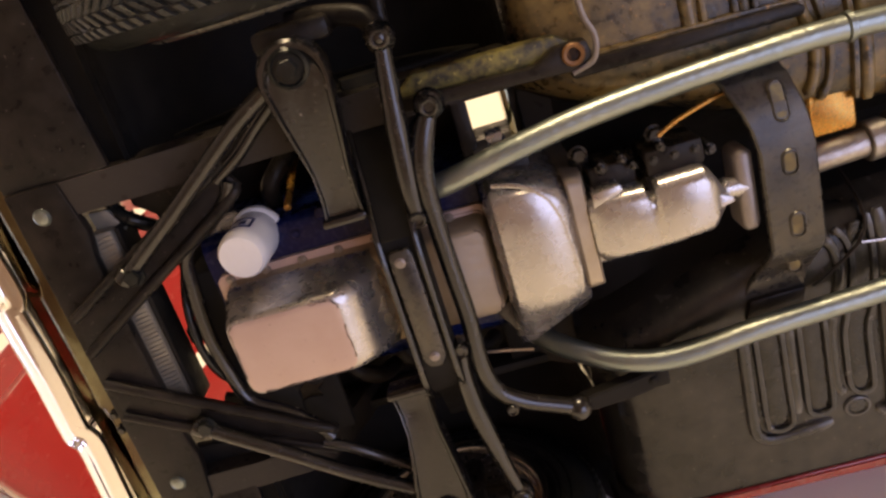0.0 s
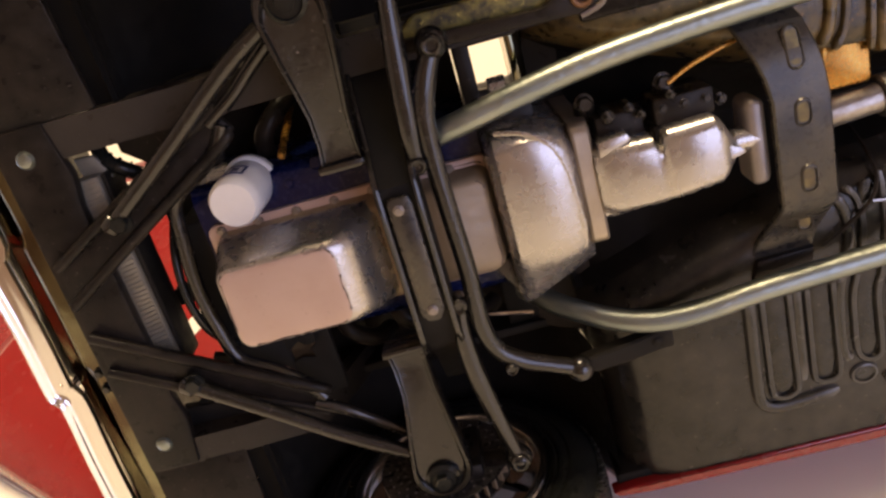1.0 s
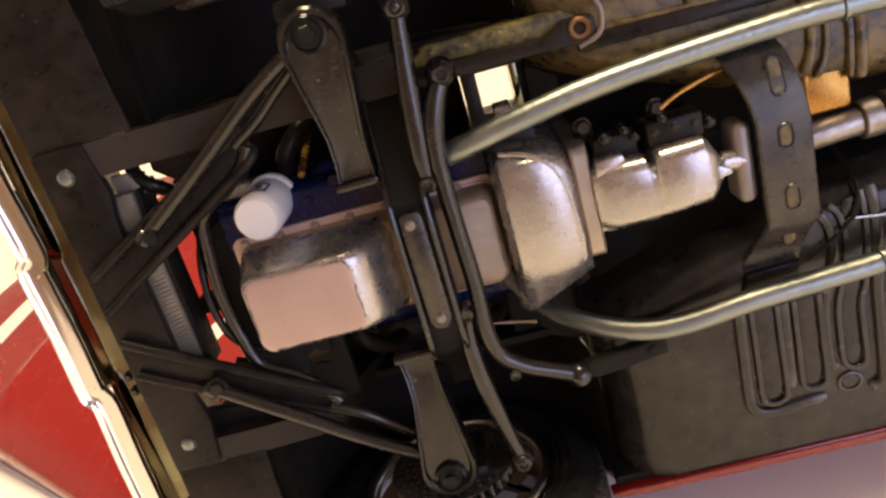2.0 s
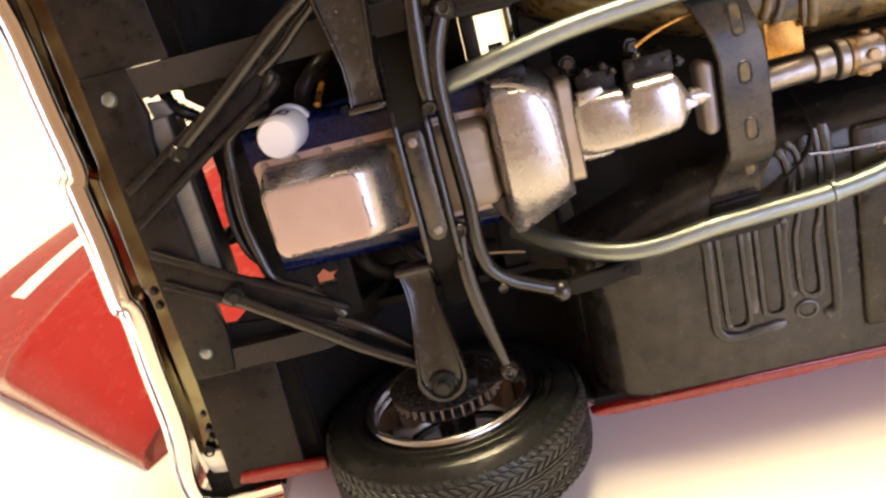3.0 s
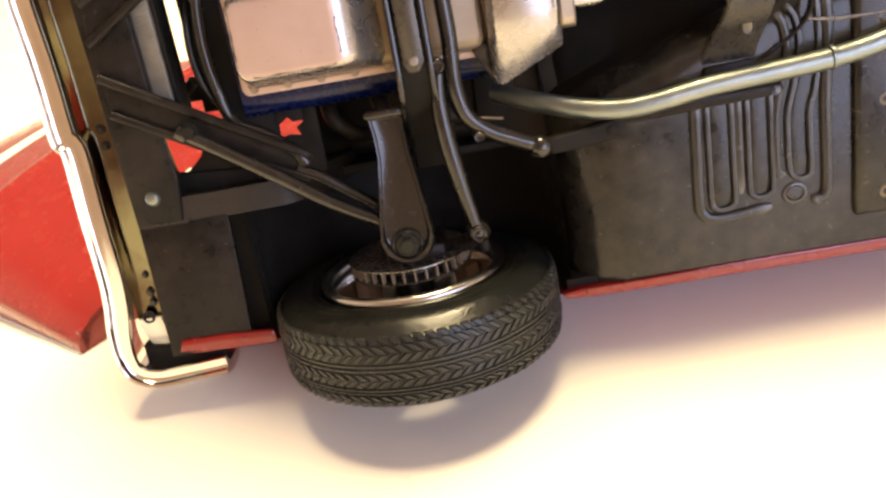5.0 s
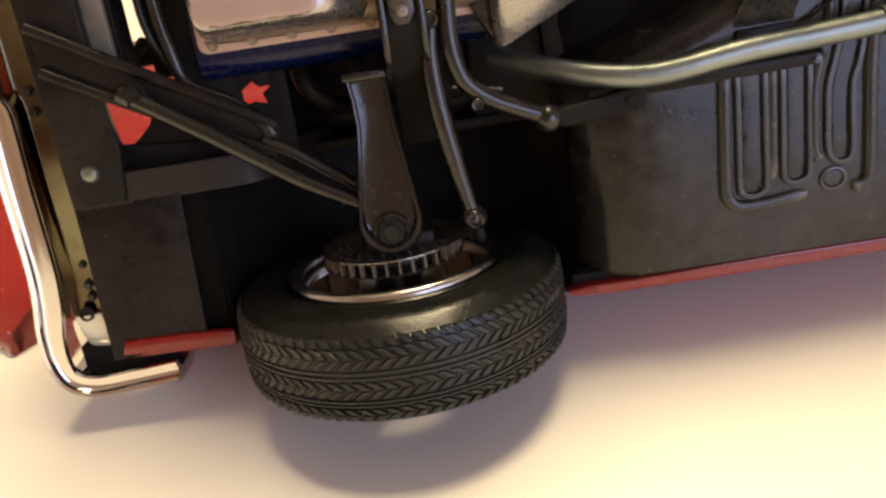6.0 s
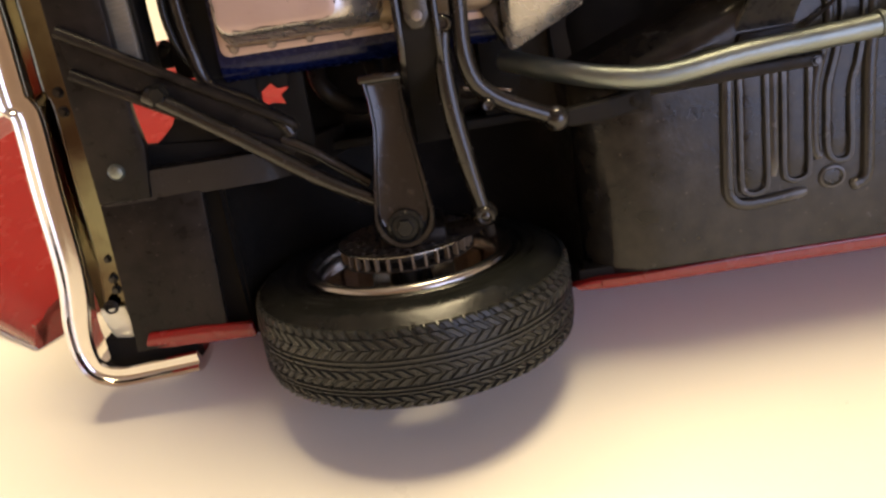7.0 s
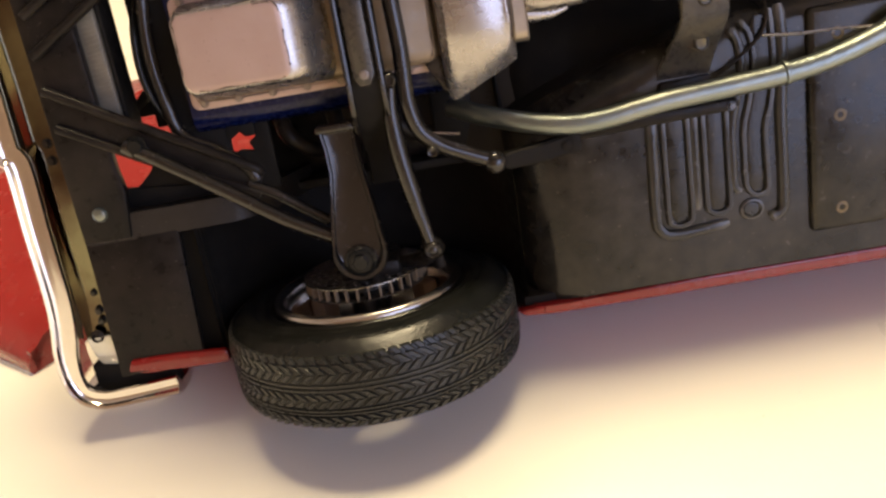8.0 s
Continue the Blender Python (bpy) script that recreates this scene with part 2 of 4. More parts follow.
car = tagged(new("model_car"), "red scale model car lying on its side on the table", "model car")
car.matrix_world = LIE


def both(name, make, mat, label="", shift=0.0, owners=None):
    made = []
    for k, bm in enumerate((make(), flip(make()))):
        if shift and bm.verts[:] and sum(v.co.y for v in bm.verts) > 0:
            bmesh.ops.translate(bm, vec=(0, shift, 0), verts=bm.verts)
        made.append(part(name, bm, mat, owners[k] if owners else car, label))
    return made


# body sides: a shell with wheel arches
def side_y(z):
    u = (-z - 6.7) / 33.3
    return -(47.2 + 6.2 * math.sin(math.pi * min(1, max(0, u)) * 0.62) - 1.0 * max(0, u - 0.8) * 5)


def body_side():
    cols = [-39.4 + i * (263.8 / 150) for i in range(151)]
    outer, inner = [], []
    for x in cols:
        low = -6.7
        for xc, R in ((-0.5, 24.5), (165, 24.5)):
            if abs(x - xc) < R:
                low = min(low, -9 + math.sqrt(R * R - (x - xc) ** 2) * -1)
        nose = max(0.0, (-36 - x) / 13) ** 2 * 4 + max(0.0, (x - 200) / 26) ** 2 * 5
        if x < -22:
            low = min(low, -9.0)
            nose += 0.9
        ring = []
        for k in range(13):
            z = low + (-40 - low) * k / 12
            ring.append((x, side_y(z) + nose, z))
        outer.append(ring)
        inner.append([(x, y + 0.8, z) for x, y, z in ring])
    rings = [o + i[::-1] for o, i in zip(outer, inner)]
    return loft(rings)


part("body_side", body_side(), RED, car, "glossy red body side with wheel arches")
part("body_side", flip(body_side()), RED, car, "glossy red body side with wheel arches")
part("front_panel", box(-46.5, -44.6, -45, 45, -40, -19, 0.5), BLACK, car)
part("tail_panel", box(222, 224.5, -45, 45, -40, -8, 0.5), RED, car)
roof = loft([[(x, -w, -40), (x, -w * 0.80, h), (x, 0, h - 1.5), (x, w * 0.80, h), (x, w, -40)] for x, w, h in ((62, 48, -40.5), (88, 47, -64), (130, 46, -66), (165, 46, -62), (200, 45, -42), (224, 44, -40.5))], closed=False)
part("roof", roof, RED, car, "glossy red roof and tail")
part("cowl", box(30, 64, -47, 47, -41, -39, 0.5), RED, car)
part("firewall", box(27, 28.5, -44, 44, -40, -26, 0.3), BLACK, car)

# floor: two pans with a rounded front and a tunnel between
def shoulder(x):
    """Where the tunnel's edge runs."""
    return float(np.interp(x, (22, 28, 32, 40, 47, 58, 70), (-21.5, -19.2, -17.4, -14.6, -12.0, -8.4, -7.6)))


def floor_rings(first, last):
    """Cross-sections of the floor from the sill (0) to the tunnel's crown (14)."""
    rings = []
    for x, zf in ((23.2, -34), (23.4, -22), (23.9, -15.0), (25.0, -11.2), (26.8, -9.1), (29.0, -7.9), (31.4, -7.35), (34, -7.2), (37, -7.2), (40, -7.2), (43, -7.2), (47, -7.2), (52, -7.2), (58, -7.2), (70, -7.2), (100, -7.2), (140, -7.6), (150, -12), (158, -24), (222, -26)):
        e = shoulder(x)
        dip = 1.0 if zf > -12 else 0.3
        prof = [(-47.4, zf - 12), (-46.8, zf - 3), (-46.6, zf - 0.6), (-46.1, zf - 0.1), (-45.2, zf), (-35, zf), (e - 6, zf), (e - 2.6, zf), (e - 1.0, zf - 0.25 * dip), (e, zf - 0.9 * dip), (e + 1.3, zf - 2.6 * dip), (e + 2.6, zf - 5.6 * dip), (e + 3.8, zf - 9.5 * dip), (e * 0.35, zf - 14 * dip), (0, zf - 16 * dip)]
        rings.append([(x, y, z) for y, z in prof[first:last + 1]])
    return loft(rings, closed=False)


pan = part("floor_pan", floor_rings(0, 11), FLOOR, car, "black floor pan with pressed ribs")
dusty_pan = part("floor_pan", flip(floor_rings(0, 11)), OLDFLOOR, car, "black floor pan with ochre dust")
# The tunnel's shade comes from this near-black paint.
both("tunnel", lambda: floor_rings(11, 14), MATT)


def rib(pts, w=0.55, h=0.5):
    """A flat-topped pressed bead along a line on the floor."""
    path = spline([(x, y, -7.25) for x, y in pts], 5)
    rings = []
    for i, c in enumerate(path):
        d = (path[min(i + 1, len(path) - 1)] - path[max(i - 1, 0)]).normalized()
        side = Vector((-d.y, d.x, 0))
        end = 0.6 if i in (0, len(path) - 1) else 1.0
        rings.append([c + side * u * w * end + Vector((0, 0, v * h * end)) for u, v in ((-1.1, -0.2), (-1.0, 0.3), (-0.86, 0.75), (-0.6, 0.95), (0, 1.0), (0.6, 0.95), (0.86, 0.75), (1.0, 0.3), (1.1, -0.2))])
    return loft(rings)


def hairpin(x0, x1, low, top):
    """A bead that runs down, round and up again."""
    mid = (low + top) / 2
    return [(x0, top), (x0, mid), (x0, low + 1.8), (x0 + 0.5, low + 0.45), ((x0 + x1) / 2, low), (x1 - 0.5, low + 0.45), (x1, low + 1.8), (x1, mid), (x1, top)]


RIBS = (
    ([(44.4, -19.6), (44.2, -28), (44.1, -35.4), (44.6, -37.4), (46.0, -38.4), (49, -38.5), (55.0, -37.9)], 0.75),
    (hairpin(46.0, 49.6, -37.2, -19.6), 0.42),
    ([(50.6, -19.6), (50.5, -28), (50.5, -35.1)], 0.6),
    (hairpin(51.9, 55.4, -36.2, -19.4), 0.42),
    ([(56.6, -9.5), (57.6, -11.6), (58.0, -15.5), (56.9, -19.9), (56.1, -23.7), (56.0, -28), (56.1, -32.0), (56.9, -33.6)], 0.6),
    ([(58.0, -8.6), (59.3, -10.8), (59.8, -15), (58.8, -20.2), (57.9, -23.9), (57.8, -28), (57.9, -32.2), (58.6, -33.8), (59.8, -34.3), (60.9, -33.8), (61.2, -32), (61.1, -24.4), (62.0, -20.7), (62.6, -15), (62.3, -7.6)], 0.42),
    ([(63.6, -7.2), (63.9, -14), (63.5, -22), (63.5, -28.3), (63.5, -35.4), (63.0, -37.4), (61.3, -38.2)], 0.75),
)
for pts, w in RIBS:
    part("rib", rib(pts, w * 1.15, w * 0.6 + 0.42), RIBPAINT, pan)
    part("rib", flip(rib(pts, w * 1.15, w * 0.6 + 0.42)), OLDFLOOR, dusty_pan)
ring = loft([[(58.6 + r * 1.15 * math.cos(a), -36.4 + r * math.sin(a), z) for a in (2 * math.pi * k / 24 for k in range(24))] for r, z in ((1.75, -7.3), (1.55, -6.8), (1.25, -6.72), (1.0, -6.98), (0.3, -6.95), (0.02, -6.95))], caps=False)
part("drain_ring", ring, RIBPAINT, pan)
for x, y0, y1, w in ((47.8, -36.3, -19.8, 1.55), (53.65, -35.4, -19.6, 1.4)):
    part("pad", rib([(x, y0), (x, (y0 + y1) / 2), (x, y1)], w, 0.2), FLOOR, pan)
part("pad", rib([(59.5, -33.4), (59.4, -28), (59.5, -24), (60.4, -20.4), (61.2, -15), (60.8, -8.4)], 1.3, 0.2), FLOOR, pan)
plate = part("floor_plate", box(67.4, 98, -41.6, -8.5, -8.4, -6.1, 0.9, 3), FLOOR, car, "raised flat plate riveted to the floor pan")
for x, y in ((71.5, -12.5), (71.8, -24.2), (71.9, -38.2)):
    part("rivet", turned([(0.95, 0), (0.9, 0.08), (0.5, 0.1), (0.42, -0.05), (0.1, -0.05)], (x, y, -6.12), (0, 0, 1), 16), OLDFLOOR, plate)

# Added dark strips: they cover the lit inner face of the body side.
part("added_sill_strip", box(22.8, 31, -47.0, -45.0, -20, -8.6, 0.3), MATT, car)
part("added_sill_strip", box(22.8, 31, 45.0, 47.0, -20, -8.6, 0.3), MATT, car)
# rails beside the tunnel and along the engine bay
both("frame_rail", lambda: prism([(30, -21.5), (56, -20.9), (57.2, -20.2), (56.8, -19.2), (30, -19.5)], -7.4, -5.8, 0.4), BLACK)
part("frame_rail", loft([[(x, -25.4, z), (x, -21.4, z), (x, -21.4, z - 5), (x, -25.4, z - 5)] for x, z in ((-40, -8.4), (-26, -8.5), (-18, -9.0), (-14.5, -11.0), (-11, -17), (-8, -24))]), BLACK, car)
part("frame_rail", loft([[(x, 24.8, z), (x, 20.3, z), (x, 20.3, z - 6), (x, 24.8, z - 6)] for x, z in ((-40, -8.2), (0, -8.6), (12, -8.6), (27, -8.6))]), BLACK, car)
bracket = part("rail_bracket", prism([(8, 21.6), (8, 23.2), (26, 22.4), (28.6, 23.9), (32.2, 23.8), (32.6, 21.6), (30, 20.6)], -8.4, -5.0, 0.4), BLACK, car)
part("dusty_ledge", prism([(9, 23.0), (12, 25.4), (29, 25.0), (31, 23.6), (26, 22.2)], -9.0, -6.4, 0.6), OCHRE, car, "ledge caked with yellow-green dust")
part("dusty_ledge", prism([(33.4, 21.3), (56.4, 20.8), (56.5, 21.2), (50, 21.6), (33.6, 21.9)], -7.4, -6.3, 0.2), OLDFLOOR, car, "rail ledge edged with orange dust")
part("rusty_ring", turned([(1.3, 0), (1.35, 0.3), (1.15, 0.5), (0.8, 0.42), (0.7, -0.3), (0.1, -0.3)], (30.4, 22.6, -5.0), (0, 0, 1), 24), RUST, bracket, "rusty round fitting")
part("brake_line", tube([(32.0, 30, -6.6), (32.2, 28.2, -5.6), (32.5, 26.0, -5.2), (33.2, 23.9, -5.0), (32.6, 21.4, -5.0), (30.0, 20.4, -5.2)], 0.35, 8), STEEL, car)
# Near-black paint gives the wheel wells their shade.
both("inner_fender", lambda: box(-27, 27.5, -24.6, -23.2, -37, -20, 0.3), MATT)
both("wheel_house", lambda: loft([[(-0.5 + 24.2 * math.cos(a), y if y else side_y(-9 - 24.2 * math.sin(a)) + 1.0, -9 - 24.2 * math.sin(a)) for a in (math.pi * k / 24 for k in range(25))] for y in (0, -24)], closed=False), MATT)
both("splash_panel", lambda: prism([(-41.4, -47.0), (-28.0, -46.0), (-26.8, -24.9), (-40.7, -24.9)], -9.6, -8.45, 0.25), BLACK)
for way in (0, 1):
    lip = prism([(-40.0, -46.2), (-39.2, -44.2), (-31.6, -44.3), (-24.2, -44.9), (-24.0, -47.2), (-32, -47.0), (-38.6, -46.3)], -9.4, -7.9, 0.5)
    if way:
        bmesh.ops.translate(flip(lip), vec=(0, 2.6, -0.4), verts=lip.verts)
    part("fender_lip", lip, RED, car)
both("rocker_lip", lambda: prism([(21.6, -46.6), (22.4, -47.5), (27, -47.9), (40, -48.0), (140, -48.1), (140, -46.2), (52, -46.0), (32, -46.3), (25, -46.2)], -9.5, -6.9, 0.4), RED)
# Added black filler that stands in for the dark gap behind the bumper's ends.
both("bumper_gap_filler", lambda: prism([(-47.6, -45.8), (-42.4, -46.6), (-39.5, -46.8), (-34.6, -48.2), (-34.4, -51.2), (-45.2, -51.2), (-47.6, -49.6)], -15.8, -12.9, 0.3), MATT)
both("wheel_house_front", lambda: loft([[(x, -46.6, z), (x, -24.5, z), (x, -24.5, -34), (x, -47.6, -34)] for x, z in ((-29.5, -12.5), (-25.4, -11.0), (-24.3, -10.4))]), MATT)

# radiator support and radiator
support = part("radiator_support", prism([(-40.5, -25), (-33.5, -25), (-32.5, -18), (-33.0, -14), (-33.2, 14), (-32.5, 18), (-33.5, 25), (-40.5, 25)], -9.6, -7.8, 0.35), BLACK, car)
for y in (-20.8, 21.3):
    part("bolt", turned([(1.15, 0), (1.1, 0.12), (0.95, 0.02), (0.85, 0.3), (0.5, 0.42), (0.05, 0.44)], (-37, y, -7.8), (0, 0, 1), 18), PIPE, support)
radiator = part("radiator", box(-34.0, -30.6, -10.6, 17, -17, -9.7, 0.6), FINS, car, "pale grey finned radiator")
for i in range(42):
    y = -10.2 + i * 0.63
    part("fin", prism([(-33.8, y), (-30.8, y + 0.5), (-30.8, y + 0.76), (-33.8, y + 0.26)], -9.8, -9.5, 0), FINS, radiator)
part("splash_apron", prism([(-28.2, 21.8), (-28.2, 18.4), (-24, 15.0), (-19, 13.4), (-16, 14), (-16, 21.8)], -14.5, -13, 0.3), BLACK, car)
# Added dark plate: stops the high view through to the red hood.
part("added_bay_plate", box(-31.4, -20.2, -11.5, 14, -27.4, -26, 0.3), MATT, car)
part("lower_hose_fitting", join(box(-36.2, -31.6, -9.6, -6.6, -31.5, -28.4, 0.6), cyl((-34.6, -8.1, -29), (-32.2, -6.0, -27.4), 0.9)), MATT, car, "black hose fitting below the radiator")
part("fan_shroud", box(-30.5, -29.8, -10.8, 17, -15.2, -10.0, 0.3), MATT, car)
for z, poly in ((-12.4, [(-32.6, -22), (-17.2, -22), (-17.0, -12.2), (-17.6, -10.6), (-24.5, -11.2), (-25.6, -12.4), (-27.4, -11.6), (-28.6, -14.5), (-29.8, -16.5), (-31.3, -17.8), (-32.6, -18.7)]),
                (-12.7, [(-17.4, -22), (-11, -22), (-11, -10.5), (-13.2, -10.5), (-13.3, -13.9), (-14.4, -14.6), (-13.9, -16.0), (-15.8, -15.6), (-17.2, -16.0)]),
                (-12.1, [(-17.2, -14.0), (-16.2, -13.4), (-15.4, -12.8), (-14.6, -13.7), (-13, -13.6), (-13, -10.4), (-17.2, -10.4)])):
    part("splash_apron", prism(poly, z - 1.3, z, 0.2), MATT, car)

# fittings seen past the far bracket
part("ribbed_hose", join(tube([(-31.5, 20.5, -15), (-30.4, 18.2, -13), (-28.6, 16.6, -12.6), (-26.0, 14.2, -14), (-24.5, 12.5, -16)], 1.0, 12), *[turned([(1.0, -0.2), (1.25, -0.1), (1.25, 0.1), (1.0, 0.2)], c, d, 14) for c, d in (((-30.2, 17.9, -12.9), (1, -1, 0.2)), ((-29.2, 17.0, -12.7), (1, -0.9, 0.1)), ((-28.0, 16.1, -12.7), (1, -0.9, -0.2)))]), RUBBER, car, "black ribbed hose")
part("lamp_bracket", prism([(-33.6, 19.4), (-31.0, 19.2), (-29.6, 16.2), (-30.6, 14.6), (-32.0, 15.8), (-33.4, 17.2)], -12.6, -11.6, 0.3), FINS, car, "pale grey metal bracket")
for gx, gy, gz, gr in ((-46.2, 21.8, -18.6, 0.7), (-44.4, 18.8, -17.4, 1.3), (-45.6, 17.2, -17.8, 0.8)):
    part("plated_stud", turned([(gr * 1.3, -1.2), (gr * 1.3, -0.3), (gr, -0.2), (gr, 0.5), (gr * 0.6, 0.9), (0.05, 1.0)], (gx, gy, gz), (0, 0, 1), 14), CHROME, car)
# bumper
def bumper_rings():
    half = [(-49.1, 0), (-49.3, -9.6), (-48.9, -11.2), (-48.2, -12.6), (-48.6, -22), (-48.8, -32), (-49.3, -37), (-50.2, -42), (-50.2, -46.5), (-48.9, -49.8), (-45.6, -51.3), (-40, -51.2), (-33.6, -50.8)]
    path = [(x, -y) for x, y in half[::-1][:-1]] + half
    pts = spline([(x, y, 0) for x, y in path], 5)
    rings = []
    for i, c in enumerate(pts):
        d = (pts[min(i + 1, len(pts) - 1)] - pts[max(i - 1, 0)]).normalized()
        out = Vector((d.y, -d.x, 0))
        ring = []
        for o, z in ((-2.75, -10.6), (-2.78, -10.0), (-2.6, -9.7), (-2.2, -9.66), (-1.6, -9.74), (-0.9, -9.78), (-0.45, -9.68), (-0.15, -9.4), (0.1, -8.95), (0.45, -8.8), (0.8, -9.1), (1.1, -10.2), (1.3, -12.2), (1.3, -15.0), (0.9, -16.8), (0.2, -17.6), (-0.8, -17.2), (-0.5, -15), (-0.6, -11.6), (-2.3, -10.6)):
            k = 1.0 - 0.30 * min(1.0, max(0.0, (abs(c.y) - 40) / 9)) if o < 0 else 1.0
            ring.append(c + out * o * k + Vector((0, 0, z)))
        rings.append(ring)
    return loft(rings)


part("bumper", bumper_rings(), CHROME, car, "polished chrome front bumper wrapping the corners")
valance = part("valance", box(-46.9, -41.9, -41.2, 41.2, -14.0, -12.4, 0.4), OLIVE, car, "tarnished plated valance behind the bumper")


def corner_plate():
    """The plated corner that curls back from the valance towards the bumper's end."""
    rings = []
    for k in range(9):
        u = k / 8
        y, z = -40.8 - 6.4 * u, -11.7 - 0.3 * u - 2.6 * u ** 3
        x0, x1 = -46.6 + 0.5 * u, -42.5 + 0.9 * u
        rings.append([(x0, y, z - 0.5), (x0 + 0.3, y, z), ((x0 + x1) / 2, y, z + 0.35), (x1 - 0.3, y, z), (x1, y, z - 0.6), ((x0 + x1) / 2, y, z - 1.2)])
    return loft(rings)


both("corner_plate", corner_plate, NICKEL, "bright nickel-plated corner of the front valance")
for y, r in ((-9.8, 0.6), (-12.4, 0.6), (-33.6, 0.45), (-36.6, 0.55), (-38.3, 0.55)):
    part("bolt", hexa((-43.4, y, -12.45), r, r * 1.6), ARM, valance)
part("lamp_socket", turned([(1.0, 0), (1.1, 0.5), (0.7, 0.8), (0.5, 0.3)], (-44.6, -40.6, -12.0), (0, 0, 1), 14), BLACK, valance)

# engine
block = part("engine_block", loft([rring(x, -12, 12, -34, -10.2, 2.5) for x in (-21, -20.4, 15, 15.6)]), BLUE, car, "glossy blue engine block")
part("timing_cover", box(-25.3, -20.8, -11.5, 7.5, -32, -12.0, 0.8), MATT, car)
pan_rings = [zring(-10.2, -20.3, 16.2, -8.6, 7.0, 1.2), zring(-9.3, -20.3, 16.2, -8.6, 7.0, 1.2), zring(-9.2, -20.1, 16.0, -8.4, 6.8, 1.2)]
flange = part("sump_flange", loft(pan_rings), PAN, car, "pinkish flange of the oil sump with a row of bolts")


def sump_wall():
    return loft([zring(z, x0, x1, y0, y1, r) for z, x0, x1, y0, y1, r in ((-8.6, -19.5, 2.6, -7.3, 5.9, 1.6), (-5.4, -19.1, 1.6, -7.0, 5.6, 1.8), (-4.4, -18.9, 1.2, -6.7, 5.3, 1.9), (-2.6, -18.6, 0.2, -6.45, 5.05, 1.85), (-1.0, -18.3, -1.0, -6.25, 4.85, 1.8), (0.2, -18.05, -2.2, -6.05, 4.7, 1.7), (0.85, -17.85, -3.1, -5.85, 4.5, 1.6), (1.15, -17.6, -3.8, -5.55, 4.2, 1.45))])


def sump_bottom():
    return loft([zring(z, x0, x1, y0, y1, r) for z, x0, x1, y0, y1, r in ((0.6, -17.7, -3.7, -5.6, 4.25, 1.45), (1.16, -17.6, -3.8, -5.55, 4.2, 1.45), (1.27, -17.3, -4.2, -5.25, 3.9, 1.3), (1.32, -16.9, -4.6, -4.85, 3.5, 1.0))])


def sump_shelf():
    return loft([zring(z, x0, x1, y0, y1, r) for z, x0, x1, y0, y1, r in ((-9.4, -19.4, 15.9, -7.5, 6.0, 1.6), (-6.6, -18.8, 15.4, -7.1, 5.7, 1.6), (-5.5, -18.4, 15.1, -6.8, 5.4, 1.5), (-5.1, -17.9, 14.6, -6.3, 4.9, 1.1))])


part("sump_wall", sump_wall(), SHEEN, car, "bare metal side of the oil sump", sharp=60)
bottom = part("sump_bottom", sump_bottom(), PAN, car, "matt pinkish silver bottom of the oil sump", sharp=50)
part("sump_shelf", sump_shelf(), BEIGE, car, "beige painted shallow end of the sump", sharp=50)


def seam(z, x0, x1, y0, y1, r, a, b, seed):
    """A thin uneven line of grime round the sump's pressing."""
    rnd = random.Random(seed)
    loop = [Vector(p) for p in zring(z, x0, x1, y0, y1, r)]
    loop.append(loop[0])
    pts = [p.lerp(q, k / 6) for p, q in zip(loop, loop[1:]) for k in range(6 if (q - p).length > 2 else 1)]
    pts = [p + Vector((rnd.uniform(-0.12, 0.12), rnd.uniform(-0.12, 0.12), 0)) for p in pts[int(a * len(pts)):int(b * len(pts))]]
    return tube(pts, lambda t: 0.03 + 0.10 * abs(math.sin(t * 9 + seed)) * abs(math.sin(t * 31 + seed)), 6, 2)


for args in ((1.22, -17.5, -3.85, -5.5, 4.15, 1.4, 0.0, 0.16, 1), (1.22, -17.5, -3.85, -5.5, 4.15, 1.4, 0.62, 0.80, 2), (1.22, -17.5, -3.85, -5.5, 4.15, 1.4, 0.88, 0.99, 5), (-5.25, -18.2, 14.9, -6.6, 5.2, 1.3, 0.0, 0.12, 3), (-5.25, -18.2, 14.9, -6.6, 5.2, 1.3, 0.80, 0.99, 6), (-9.15, -19.6, 15.7, -8.0, 6.4, 1.4, 0.0, 0.2, 7), (1.22, -17.5, -3.85, -5.5, 4.15, 1.4, 0.3, 0.52, 8), (-9.15, -19.6, 15.7, -7.6, 6.0, 1.4, 0.55, 0.80, 4)):
    part("grime_line", seam(*args), GRIME, bottom)
for i in range(8):
    for y in (-7.7, 6.2):
        part("washer", cyl((-18.5 + i * 4.95, y, -9.3), (-18.5 + i * 4.95, y, -9.1), 0.62), GRIME, flange)
        part("bolt", hexa((-18.5 + i * 4.95, y, -9.1), 0.42, 0.5), TAN, flange)
for x, y, z, r in ((-4.5, 11.2, -10.6, 0.9), (-1.0, 12.2, -11.4, 0.7), (2.0, 11.0, -10.4, 0.6), (-8.4, 9.6, -10.0, 0.6), (6.5, 10.6, -10.2, 0.8), (10.5, 9.8, -10.2, 0.7)):
    part("block_boss", turned([(r, -2), (r, 0.2), (r * 0.8, 0.5), (0.05, 0.55)], (x, y, z), (0, 0.25, 1), 14), BLUE, block)
filt = part("oil_filter", turned([(3.0, 0), (3.15, 0.3), (3.15, 6.5), (3.05, 7.6), (2.7, 8.2), (0.1, 8.3)], (-13.5, 10.6, -12.4), (-0.11, -0.03, 1), 40), WHITE, car, "white oil filter can with a printed label")
part("collar", turned([(3.3, 0), (3.55, 0.4), (3.55, 1.2), (3.3, 1.5), (3.1, 1.5)], (-13.4, 10.6, -13.1), (-0.11, -0.03, 1), 40), WHITE, filt)


